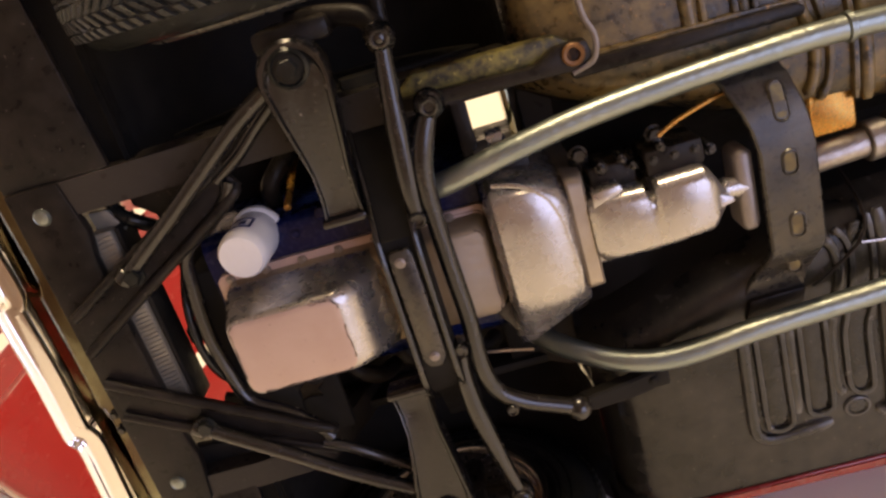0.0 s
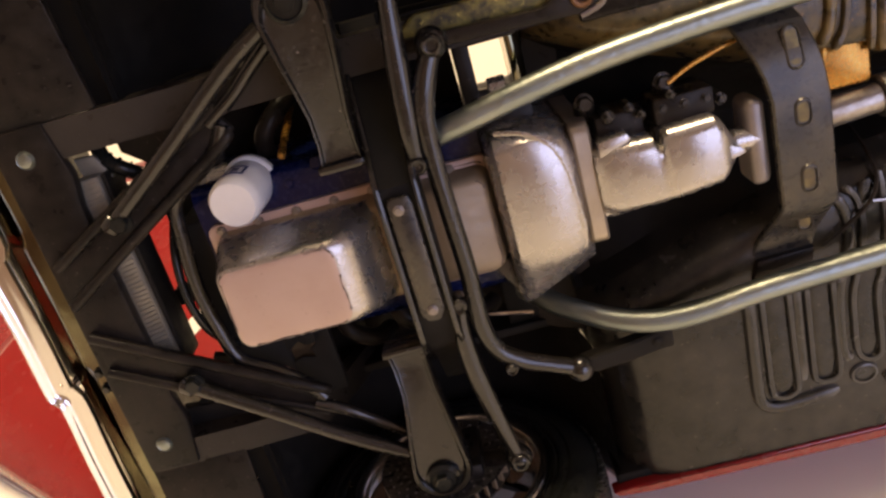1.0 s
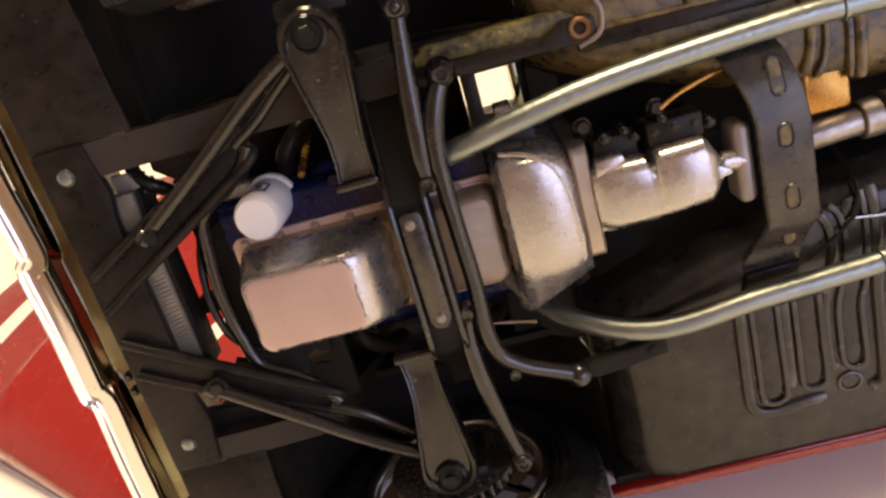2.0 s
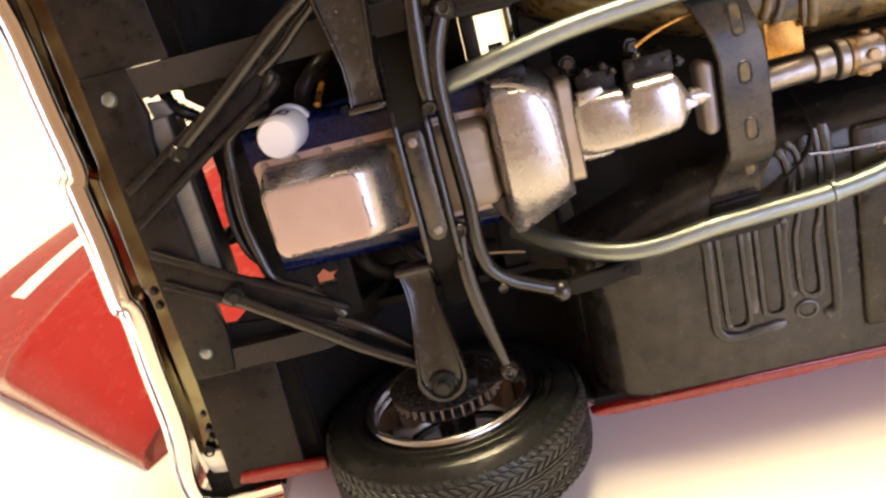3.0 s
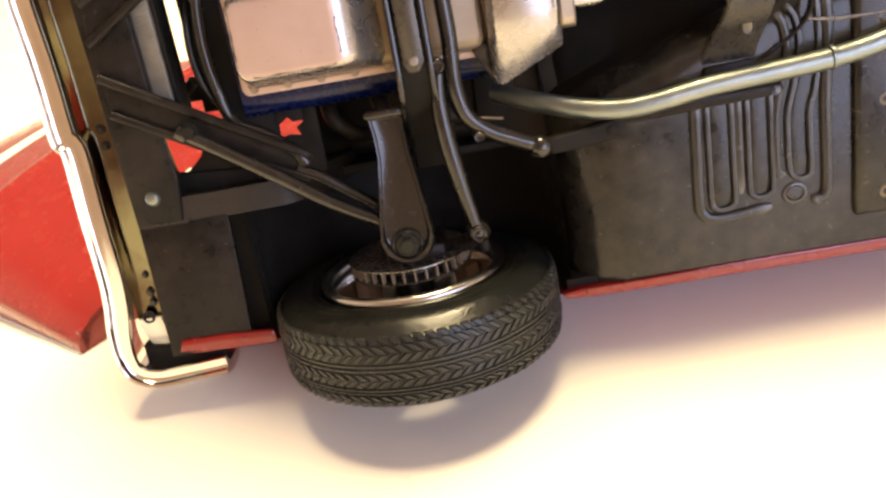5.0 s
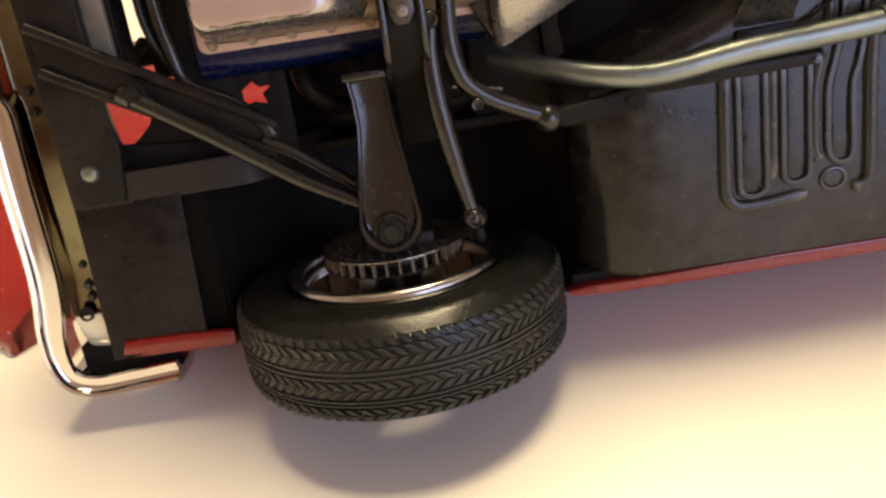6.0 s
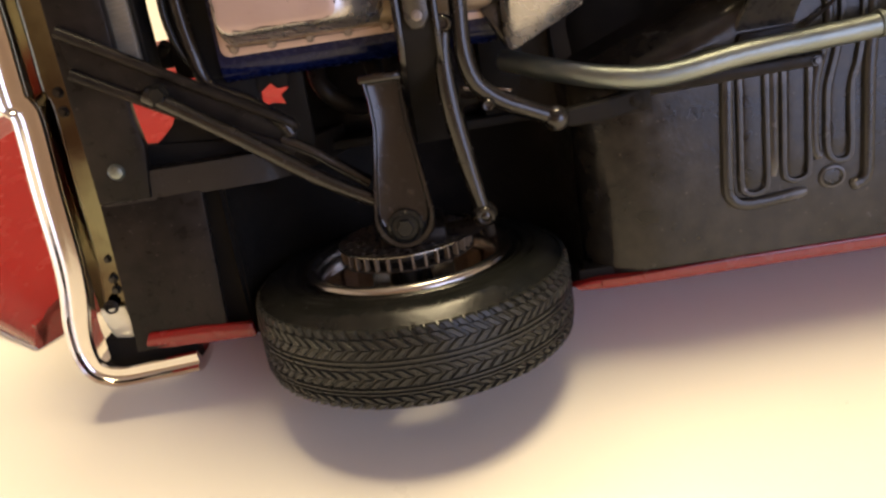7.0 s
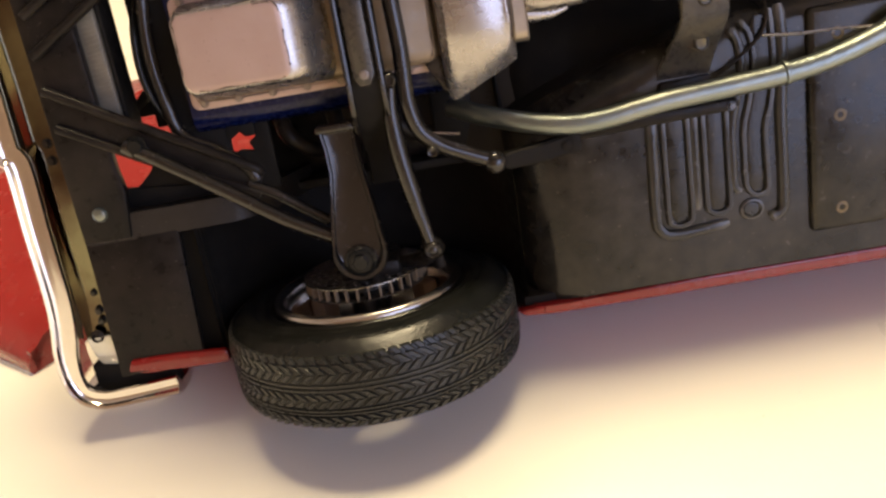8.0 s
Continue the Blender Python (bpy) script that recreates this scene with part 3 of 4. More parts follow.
def can_patch(a0, a1, h0, h1, r):
    q = Vector((0, 0, 1)).rotation_difference(Vector((-0.11, -0.03, 1))).to_matrix()
    return loft([[Vector((-13.5, 10.6, -12.4)) + q @ Vector((rr * math.cos(a), rr * math.sin(a), h)) for rr, h in ((r, h0), (r + 0.06, h0), (r + 0.06, h1), (r, h1))] for a in (a0 + (a1 - a0) * k / 10 for k in range(11))])


for a0, a1, h0, h1 in ((60, 130, 5.4, 5.8), (60, 130, 3.0, 3.4), (60, 66, 3.4, 5.4), (76, 92, 3.9, 4.9)):
    part("label_bar", can_patch(radians(a0), radians(a1), h0, h1, 3.15), INK, filt)
part("dipstick", cyl((-7.6, 17, -22), (-8.4, 13.0, -10.5), 0.5), COPPER, car)

# bell housing, gearbox
def bell():
    rings = []
    for x, g, zb in ((15.9, 1.2, -5.0), (16.2, 0.5, -3.8), (16.9, 0.1, -3.0), (18.0, 0, -2.7), (21.0, 0.05, -2.6), (23.2, 0.5, -2.75), (24.8, 1.2, -3.2), (25.8, 1.8, -3.9), (26.3, 2.2, -4.8)):
        low = -13.2 + max(0, x - 17.0) * 0.46 + (g if x < 17 else 0)
        prof = [(10.4 - g, -26), (10.6 - g, -12), (10.4 - g, -6.0), (9.8 - g, zb - 1.4), (8.8 - g, zb - 0.35), (7.6 - g, zb), (4, zb + 0.15), (0, zb + 0.2), (-3.6, zb + 0.05), (-5.6, zb - 0.35), (-7.4, zb - 1.3), (low + 0.9, -6.0), (low + 0.15, -6.7), (low, -7.6), (low + 0.8, -14), (low + 1.5, -26)]
        rings.append([(x, y, z) for y, z in prof])
    return loft(rings, closed=False)


housing = part("bell_housing", bell(), CAST, car, "silver cast bell housing", sharp=30)
part("bell_bead", tube([(17.4, 10.3, -4.4), (19.8, 9.9, -3.6), (21.8, 9.0, -3.2), (23.4, 7.4, -2.95), (24.5, 4.4, -3.05), (24.9, 1.0, -3.1), (25.2, -3.2, -3.3), (25.0, -6.2, -4.0)], 0.34, 12, 6, 0.4), CAST, housing)
part("bell_rear_plate", loft([rring(x, -6.4, 9.0, -22, z, 1.6) for x, z in ((25.9, -3.8), (26.2, -3.5), (27.8, -3.5), (28.1, -3.8))]), TAN, car)
part("inspection_cover", prism([(13.4, -7.4), (16.0, -6.4), (17.4, -12.8), (16.6, -13.2)], -10.5, -7.4, 0.4), GREY, car)
gear_rings = ((27.9, -2.5, 5.4, -2.9), (28.6, -2.7, 5.7, -2.3), (30, -2.8, 5.9, -1.9), (34.6, -2.7, 5.8, -1.5), (35.1, -2.65, 4.6, -1.45), (35.5, -2.6, 4.4, -1.4), (35.8, -2.55, 5.9, -1.25), (36.3, -2.45, 6.3, -1.05), (41.6, -1.9, 6.5, -0.8), (42.4, -1.5, 5.8, -1.1), (43.2, -0.6, 4.4, -1.7), (44.2, 0.5, 2.7, -2.6))
gearbox = part("gearbox", loft([rring(x, y0, y1, -18, z, min(1.7, (y1 - y0) / 2 - 0.1)) for x, y0, y1, z in gear_rings]), CAST, car, "silver cast gearbox", sharp=30)
part("casting_rib", tube([(28.4, -3.0, -6.4), (31.6, -3.3, -6.2), (34.0, -2.9, -6.0)], lambda t: 1.2 - 0.9 * t, 10), CAST, gearbox)
for poly, z0, z1 in (([(28.4, 4.6), (32.4, 5.9), (32.0, 6.9), (28.6, 6.6)], -6, -2.3), ([(41.8, 0.4), (44.9, 1.2), (44.2, 2.0), (42.4, 2.9)], -5, -1.5)):
    part("casting_lug", prism(poly, z0, z1, 0.3), CAST, gearbox)
for x, y, z, r in ((30.6, 8.6, -4.2, 0.8), (33.2, 9.0, -4.4, 0.6), (34.2, 8.2, -3.4, 0.5), (43.6, 7.2, -4.6, 0.8), (37.7, 9.6, -3.0, 0.55)):
    part("linkage_pin", join(cyl((x, y, z - 3), (x, y, z), r), cyl((x, y, z), (x, y, z + 0.7), r * 0.6)), ARM, gearbox)
part("tail_shaft", cyl((44, 2.0, -4.2), (47, 1.8, -4.4), 1.4), CAST, car)
part("gearbox_mount", loft([zring(z, 45.6 + g, 48.0 - g, -4.0 + g, 6.6 - g, 1.1 - g) for z, g in ((-7, 0), (-3.8, 0), (-3.2, 0.3), (-3.0, 0.7))]), STEEL, car)
cover = part("side_cover", join(box(35.6, 42.6, 6.2, 9.4, -10, -3.4, 0.5), box(29.0, 34.6, 5.6, 8.8, -11, -4.6, 0.5)), BLACK, car)
for x in (36.6, 39.1, 41.6):
    part("bolt", hexa((x, 8.2, -3.4), 0.45, 0.5), ARM, cover)
part("shift_rod", tube([(37.8, 10.7, -4.2), (40.5, 11.9, -4.5), (44, 12.8, -4.9), (48.5, 13.4, -6.4)], 0.3), COPPER, car)
for x, y, z in ((28.6, 10.4, -6.2), (37.6, 10.8, -4.6)):
    part("shift_lever", join(cyl((x, y - 2.4, z - 2), (x, y, z - 1), 1.3), hexa((x, y, z - 1), 0.9, 1.4)), ARM, car)


def gearbox_bridge():
    prof = [(18.5, -9.5), (16.6, -7.6), (14.2, -4.0), (11.0, -2.4), (8.8, -1.9), (5.8, -1.6), (-6.6, -1.6), (-8.2, -2.4), (-11.0, -5.0), (-13.8, -7.0), (-16.4, -7.4)]
    rings = []
    for dz in (0.0, -1.3):
        rings.append([(48.2 - 0.10 * max(0, y - 6) ** 1.5 - 0.12 * max(0, -6 - y) ** 1.4, y, z + dz) for y, z in prof])
        rings.append([(54.8 - 0.06 * max(0, y - 6) ** 1.5 - 0.05 * max(0, -6 - y) ** 1.4, y, z + dz) for y, z in prof])
    r = [rings[0], rings[1], rings[3], rings[2]]
    bm = bmesh.new()
    vs = [[bm.verts.new(p) for p in ring] for ring in r]
    for a, b in zip(vs, vs[1:] + vs[:1]):
        for i in range(len(prof) - 1):
            bm.faces.new((a[i], a[i + 1], b[i + 1], b[i]))
    for i in (0, -1):
        bm.faces.new([v[i] for v in vs])
    bmesh.ops.recalc_face_normals(bm, faces=bm.faces)
    return bevel(bm, 0.25, 1)


part("crossmember_foot", prism([(45.2, -18.4), (52.8, -18.2), (53.4, -15.2), (46.0, -15.4)], -8.2, -6.3, 0.35), BLACK, car)
bridge = part("gearbox_crossmember", gearbox_bridge(), GREY, car, "dark grey pressed gearbox crossmember")
for y, half, z in ((11.4, 2.3, -2.35), (4.1, 1.5, -1.6), (-3.9, 1.6, -1.6), (-10.2, 1.3, -4.1)):
    lift = 0.32 if y > 8 else 0.0
    rim = [[(px, py, pz + lift * (10.5 - py) * 0.9) for px, py, pz in zring(z + zz, 51.5 - g, 51.5 + g, y - half + 0.85 - g, y + half - 0.85 + g, g - 0.02)] for zz, g in ((0.0, 1.05), (0.22, 0.9), (0.25, 0.8), (-0.25, 0.62), (-0.3, 0.5))]
    part("slot", loft(rim), GREY, bridge)
    part("slot_floor", loft([[(px, py, pz + lift * (10.5 - py) * 0.9) for px, py, pz in zring(z + zz, 50.85, 52.1, y - half + 0.4, y + half - 0.4, 0.5)] for zz in (-0.3, 0.04)]), RECESS, bridge, "brassy recess of a slot")
part("wiring_box", loft([zring(z, 56.8 + g, 62.6 - g, 3.6 + g, 9.4 - g, 0.6) for z, g in ((-11, 0), (-8.2, 0), (-7.9, 0.3))]), COPPER, car, "amber translucent box")
part("prop_shaft", join(cyl((54, 0.6, -8.6), (63.5, 1.2, -8.6), 1.9), cyl((63.5, 1.2, -8.6), (66, 1.3, -8.6), 2.6), cyl((66.6, 1.3, -8.6), (68, 1.3, -8.6), 3.0), cyl((68, 1.3, -8.6), (150, 1.3, -10), 2.4)), SHAFT, car, "dull metal propeller shaft with a collar")
part("universal_joint", join(cyl((68.2, 1.3, -8.6), (69.2, 1.3, -8.6), 2.9), box(69.0, 72.6, 2.7, 4.1, -10.4, -6.6, 0.5), box(69.0, 72.6, -1.5, -0.1, -10.4, -6.6, 0.5), cyl((71.2, -2.1, -8.6), (71.2, 4.7, -8.6), 0.9), cyl((71.2, 1.3, -11), (71.2, 1.3, -5.6), 0.9), ball((71.2, 1.3, -8.6), 1.7), cyl((73.2, 1.3, -8.6), (74.4, 1.3, -8.6), 2.9)), BRASS, car)

# exhaust
near_pipe = part("exhaust_pipe", tube([(16.6, -14.9, -15.0), (21.5, -16.3, -8.8), (28, -17.9, -4.6), (35, -18.6, -3.3), (45, -17.5, -3), (54, -17.0, -3), (62, -16.5, -3), (69, -15.4, -3), (76, -13.2, -3), (84, -9.5, -3), (110, -9, -4)], 1.5, 20), PIPE, car, "bare steel exhaust pipe")
far_pipe = part("exhaust_pipe", tube([(1, 9.8, -16), (6, 11.0, -7.2), (12.4, 12.3, -4.4), (20.5, 14.0, -4), (30, 15.5, -4), (41, 16.4, -4), (54, 17.0, -4), (60, 17.0, -4), (70, 16.6, -4), (110, 15, -4)], 1.5, 20), PIPE, car, "bare steel exhaust pipe")
part("pipe_ring", turned([(1.5, -0.4), (1.75, -0.25), (1.75, 0.25), (1.5, 0.4)], (62.4, -16.4, -3), (1, 0.1, 0), 20), PIPE, near_pipe)
part("pipe_ring", turned([(1.5, -0.5), (1.8, -0.3), (1.8, 0.3), (1.5, 0.5)], (60.6, 17.0, -4), (1, 0, 0), 20), PIPE, far_pipe)

part("brake_line", tube([(62.2, -3.0, -14), (62.0, -6.9, -7.6), (60.9, -10.8, -6.5), (56.7, -14.2, -6.4), (54.3, -15.6, -6.4)], 0.24, 8), BLACK, car)
part("brake_line", tube([(60.9, -11.1, -6.4), (65.7, -11.7, -6.3), (72.6, -12.0, -6.2), (82, -12.8, -6.2)], 0.24, 8), CAST, car)

# front crossmember under the sump
crossmember = part("front_crossmember", join(loft([[(3.0, y, z), (7.4, y, z), (7.9, y, z - 3), (2.4, y, z - 3)] for y, z in ((26, -13), (20, -9), (13, -4.6), (8.6, -0.2), (-9.0, 0.2), (-13, -1.6), (-18, -8.5), (-24, -12))])), MATT, car, "black pressed front crossmember")
for fx, k in ((2.6, 0.4), (7.6, -0.2)):
    part("flange", tube([(fx, 24, -11.2), (fx + k * 0.2, 18, -7.2), (fx + k * 0.6, 13, -4.0), (fx + k, 8.6, 0.3), (fx + k, 0, 0.6), (fx + k, -9, 0.6), (fx + k * 0.6, -13, -1.2), (fx, -18, -8)], 0.42, 8), ARM, crossmember)
# dark masses that close the engine bay round the block
near_casting = part("engine_side", join(loft([rring(x, -23.2, -10.5, -34, z, 2.0) for x, z in ((-15.4, -26), (-14, -25), (14, -24), (16, -24))])), BLACK, car, "black casting beside the engine")
for x in (-10, -2, 6):
    part("header_pipe", tube([(x, -11, -19), (x + 1, -15, -16.5), (x + 4, -18, -18), (x + 6, -19, -22)], 1.3, 10), BLACK, near_casting)
far_casting = part("engine_side", join(loft([rring(x, 10.5, 23.2, -34, z, 2.0) for x, z in ((-20, -26), (-18.5, -25), (13, -24), (15, -24))])), BLACK, car, "black casting beside the engine")
for x in (-12, -4, 4):
    part("header_pipe", tube([(x, 11, -19), (x + 1, 15, -16.5), (x + 4, 18, -18), (x + 6, 19, -22)], 1.3, 10), BLACK, far_casting)
part("toe_board", loft([[(x, -24.2, z), (x, -9, z - dz), (x, -9, -34), (x, -24.2, -34)] for x, z, dz in ((17.5, -21, 3), (21, -18, 4), (28, -13.5, 8))]), BLACK, car)
part("toe_board", loft([[(x, 24.2, z), (x, 9, z - 6), (x, 9, -34), (x, 24.2, -34)] for x, z in ((22.6, -16), (28, -13.5))]), BLACK, car)
# Thin bright alloy rod that draws a pale sliver behind the linkage.
part("bright_rod", tube([(10.5, -18.0, -16.2), (14, -18.6, -16), (17.2, -19.2, -15.6)], 0.35, 8), ALLOY, car)
# Added filler: closes a gap that opened onto the bright tabletop.
part("added_bay_filler", box(13.5, 20.0, -23.4, -11.0, -33, -21, 0.4), MATT, car)
# Added blocker: hides the lamp-lit front wall of the floor pan.
part("added_bay_filler", box(22.6, 23.1, -28, -23.6, -33, -17.2, 0.1), MATT, car)
part("splash_apron", prism([(-33.6, 23), (-27, 23), (-27.6, 19.6), (-30.5, 20.5), (-33.4, 19.7)], -14.5, -13, 0.2), MATT, car)
part("radiator_foot", prism([(-34.6, -22.4), (-20, -22.4), (-20, -19.6), (-30.4, -18.7), (-34.6, -18.3)], -13.4, -11.8, 0.25), MATT, car)
part("starter_motor", join(cyl((16.6, 11.4, -13), (20.8, 11.4, -12.6), 2.6), cyl((18.4, 14.0, -12.5), (20.6, 14.0, -12.5), 1.2)), CAST, car)
part("block_plate", box(15.2, 17.2, -12, 23.0, -32, -11.5, 0.3), BLACK, car)
part("bell_flange", box(17.0, 23.0, 8.6, 11.6, -30, -9.5, 0.5), BLACK, car)
part("rail_gusset", box(16.5, 23.0, 19.8, 22.0, -26, -10, 0.3), BLACK, car)
part("firewall_edge", box(21.7, 22.5, 12.5, 23.5, -20, -11, 0.2), OLIVE, car)
grey_plate = part("crossmember_plate", prism([(4.0, 7.6), (6.3, 7.7), (6.6, 6.8), (6.7, -7.0), (5.9, -8.3), (4.5, -8.3), (3.8, -7.2), (3.7, 6.8)], 0.4, 1.3, 0.3), GREY, car, "flat grey steel plate held by two screws")
for x, y in ((4.9, 6.2), (5.3, -6.8)):
    part("screw", hexa((x, y, 1.3), 0.5, 0.35), STEEL, grey_plate)


# suspension arms
def lower_arm():
    right = [(2.3, -13.2), (2.2, -16), (2.4, -19.5), (2.9, -23), (3.4, -26.8), (3.9, -31)]
    left = [(-4.1, -31.2), (-3.5, -27), (-2.8, -23), (-2.3, -19.5), (-2.4, -16), (-2.8, -13.2)]
    cap = [(-0.1 + 4.0 * math.cos(radians(a)), -31.5 + 4.0 * math.sin(radians(a))) for a in range(-10, -180, -20)]
    outline = right + cap + left

    def tilt(y):
        return -3.4 + 2.4 * min(1, max(0, (-14 - y) / 16))

    bm = bmesh.new()
    levels = ((1.0, -3.2), (1.0, -0.2), (0.94, 0.15), (0.84, 0.1), (0.76, -0.35), (0.70, -0.4))
    rings = [[(-0.2 + (x + 0.2) * s, -22.5 + (y + 22.5) * (1 - (1 - s) * 0.45), tilt(y) + dz) for x, y in outline] for s, dz in levels]
    return loft(rings)


arms = both("lower_arm", lambda: join(lower_arm(), box(-3.1, 2.4, -14.0, -13.0, -5.6, -2.7, 0.3)), ARM, "dark cast lower suspension arm", -1.8)
both("ball_joint", lambda: join(turned([(2.3, 0), (2.3, 0.5), (1.9, 0.9), (1.7, 0.6)], (-0.2, -32.4, -1.4), (0, 0, 1), 24), hexa((-0.2, -32.4, -1.0), 1.2, 1.3)), RUBBER, "", -1.8, arms)
both("strut_bracket", lambda: join(
    prism([(-39.4, -1.9), (-38.9, -8.0), (-13.5, -21.0), (-11.8, -18.4)], -8.2, -7.0, 0.25),
    tube([(-39.2, -2.3, -6.8), (-26, -10.1, -6.6), (-14, -17.0, -6.6), (-12.6, -18.6, -7.4)], 0.75, 10),
    tube([(-38.9, -7.6, -6.8), (-26, -14.8, -6.6), (-13, -21.4, -7.0)], 0.7, 10)), BLACK)
rods = both("strut_rod", lambda: join(tube([(-29.8, -11.3, -5.6), (-20, -18.0, -4.8), (-10, -25.2, -4.2), (-3.5, -29.0, -3.6)], 1.05, 14), cyl((-29.9, -11.2, -5.5), (-28.4, -12.3, -5.4), 1.3)), ARM, "dark steel strut rod", 0.0)
both("nut", lambda: hexa((-28.2, -11.6, -5.4), 1.1, 1.4), RUBBER, "black hexagon nut", 0.0, rods)
both("sway_link", lambda: tube([(-14.5, -19.8, -7), (-10.7, -22.1, -7), (-7.7, -24.5, -7), (-4.0, -27.2, -6.5)], 0.85, 12), ARM)
part("sway_bar", tube([(-13.0, -19.4, -7.0), (-14.4, -17.2, -7.2), (-18, -14.4, -8.2), (-22.6, -11.7, -9), (-23.8, -7, -9.2), (-24.3, -0.5, -9.2), (-23.6, 6.4, -9.2), (-22.4, 11.5, -9), (-18, 14.4, -8.2), (-14.4, 17.2, -7.2), (-13, 19.4, -7)], 0.95, 14), ARM, car, "black sway bar bowed round the engine")
part("hose", tube([(-25.5, 9, -15), (-26.0, 4, -10.6), (-26.4, -2, -9.9), (-25.6, -7, -10.4), (-23.6, -10.4, -12), (-22, -12, -15)], 0.6, 10), RUBBER, car)

# steering linkage
def socket(x, y, z, r, depth=3.2):
    """A ball joint's cup with a domed cap and a dimple."""
    return turned([(r * 0.8, -depth), (r, -depth + 0.5), (r, -0.5), (r * 0.9, -0.15), (r * 0.66, 0.05), (r * 0.5, 0.02), (r * 0.42, -0.22), (0.05, -0.25)], (x, y, z), (0, 0, 1), 24)


part("centre_link", join(tube([(13.1, 22.1, -2.2), (11.4, 18.6, -1.8), (10.4, 15, -1.6), (10.1, 9.3, -1.6), (10.2, 2.8, -1.6), (10.4, -4.4, -1.6), (10.2, -11.2, -1.6), (11.2, -15.6, -1.8), (13.8, -18.2, -2), (17.0, -19.9, -2.2), (20.6, -21.6, -2.4)], lambda t: 1.15 + 0.25 * math.exp(-((t - 0.12) / 0.1) ** 2)), ball((13.2, 22.4, -2.2), 1.9), socket(13.2, 22.4, 0.1, 1.25, 2.2), ball((20.8, -21.8, -2.4), 1.75), socket(12.4, -18.6, -0.5, 0.9, 2.4)), ARM, car, "dark steering centre link with ball ends")
part("idler_arm", join(loft([[(x, y - w, z - 0.3), (x, y - w + 0.3, z), (x, y + w - 0.3, z), (x, y + w, z - 0.3), (x, y + w, z - 2), (x, y - w, z - 2)] for x, y, w, z in ((21.4, -22.0, 0.8, -2.8), (23, -22.1, 1.2, -2.8), (28, -21.8, 1.35, -3.1), (31.6, -21.3, 1.4, -3.4))]), hexa((31.2, -21.3, -3.4), 0.6, 0.4), box(31.4, 33.4, -22.8, -19.8, -7, -3.6, 0.4)), MATT, car, "black steering idler arm")
part("bolt", hexa((55.8, -20.2, -5.8), 0.5, 0.5), ARM, car)
part("tie_rod", join(tube([(8.2, -8.4, -1.6), (7.7, -13, -1.6), (8.0, -19, -1.6), (9.0, -26, -1.6), (10.1, -32.2, -1.6)], lambda t: 1.15 - 0.15 * math.cos(t * 6.28)), ball((10.2, -32.5, -2.0), 1.85), socket(10.2, -32.5, -0.05, 1.35, 3.6), socket(8.2, -8.2, -0.3, 1.15)), ARM, car)
part("tie_rod", join(tube([(8.3, 10.5, -1.6), (8.4, 14, -1.6), (9.3, 23, -1.6), (10.2, 30.4, -1.6)], lambda t: 1.2 - 0.15 * math.cos(t * 6.28)), ball((10.2, 30.9, -2.0), 1.85), socket(10.2, 30.9, -0.05, 1.35, 3.6), socket(8.2, 10, -0.3, 1.15)), ARM, car)


# wheels: built about their centre, axis along y, inner face towards +y
def tyre_mesh(R):
    prof = [(R * 0.655, 6.0), (R * 0.675, 6.6), (R * 0.70, 6.95), (R * 0.715, 6.7), (R * 0.73, 7.0), (R * 0.77, 7.05), (R * 0.785, 6.85), (R * 0.80, 7.05), (R * 0.86, 6.85), (R * 0.905, 6.2), (R * 0.948, 5.3), (R * 0.972, 4.9), (R * 0.985, 3.0), (R * 0.988, 0), (R * 0.985, -3.0), (R * 0.972, -4.9), (R * 0.948, -5.3), (R * 0.90, -6.2), (R * 0.80, -6.8), (R * 0.66, -6.2), (R * 0.63, -4), (R * 0.63, 4)]
    carcass = turned([*prof, prof[0]], (0, 0, 0), (0, 1, 0), 96, caps=False)
    bm = bmesh.new()
    n = 84
    rnd = random.Random(4)
    # bands of slanting tread blocks: (from, to, slant at each end, gap share)
    bands = ((4.3, 5.25, 0.25, -0.2, 0.42), (2.9, 4.25, 0.9, 0.0, 0.40), (1.6, 2.9, 0.0, 0.85, 0.40), (0.95, 1.4, 0.0, 0.0, 0.0), (0.25, 0.7, 0.0, 0.0, 0.0), (-1.0, 0.1, 0.8, 0.0, 0.40), (-2.1, -1.0, 0.0, 0.75, 0.40), (-2.7, -2.3, 0.0, 0.0, 0.0), (-3.2, -2.85, 0.0, 0.0, 0.0), (-4.25, -3.35, 0.7, 0.0, 0.42), (-5.15, -4.25, 0.0, 0.5, 0.42))
    step = 2 * math.pi / n
    for y0, y1, s0, s1, gap in bands:
        for k in range(n):
            lift = R * (1.0 + rnd.uniform(-0.004, 0.0015))
            skew = rnd.uniform(-0.04, 0.04) if gap else 0.0
            rows = []
            for rad, g, inset in ((R * 0.976, gap * 0.45, 0.0), (lift - 0.2, gap * 0.8, 0.02), (lift, gap * 1.35, 0.08)):
                row = []
                for yy, sl, way in ((y0, s0, 1), (y1, s1, -1)):
                    drop = 0.014 * R * max(0, (abs(yy) - 2.6) / 2.4) ** 2
                    for e in (g / 2, 1 - g / 2):
                        a = step * (k + e + sl + skew)
                        row.append(bm.verts.new(((rad - drop) * math.sin(a), yy + inset * way, (rad - drop) * math.cos(a))))
                rows.append(row)
            hi = rows[-1]
            bm.faces.new((hi[0], hi[1], hi[3], hi[2]))
            for lo, up in zip(rows, rows[1:]):
                for i, j in ((0, 1), (1, 3), (3, 2), (2, 0)):
                    bm.faces.new((lo[i], lo[j], up[j], up[i]))
    bmesh.ops.recalc_face_normals(bm, faces=bm.faces)
    return carcass, bm


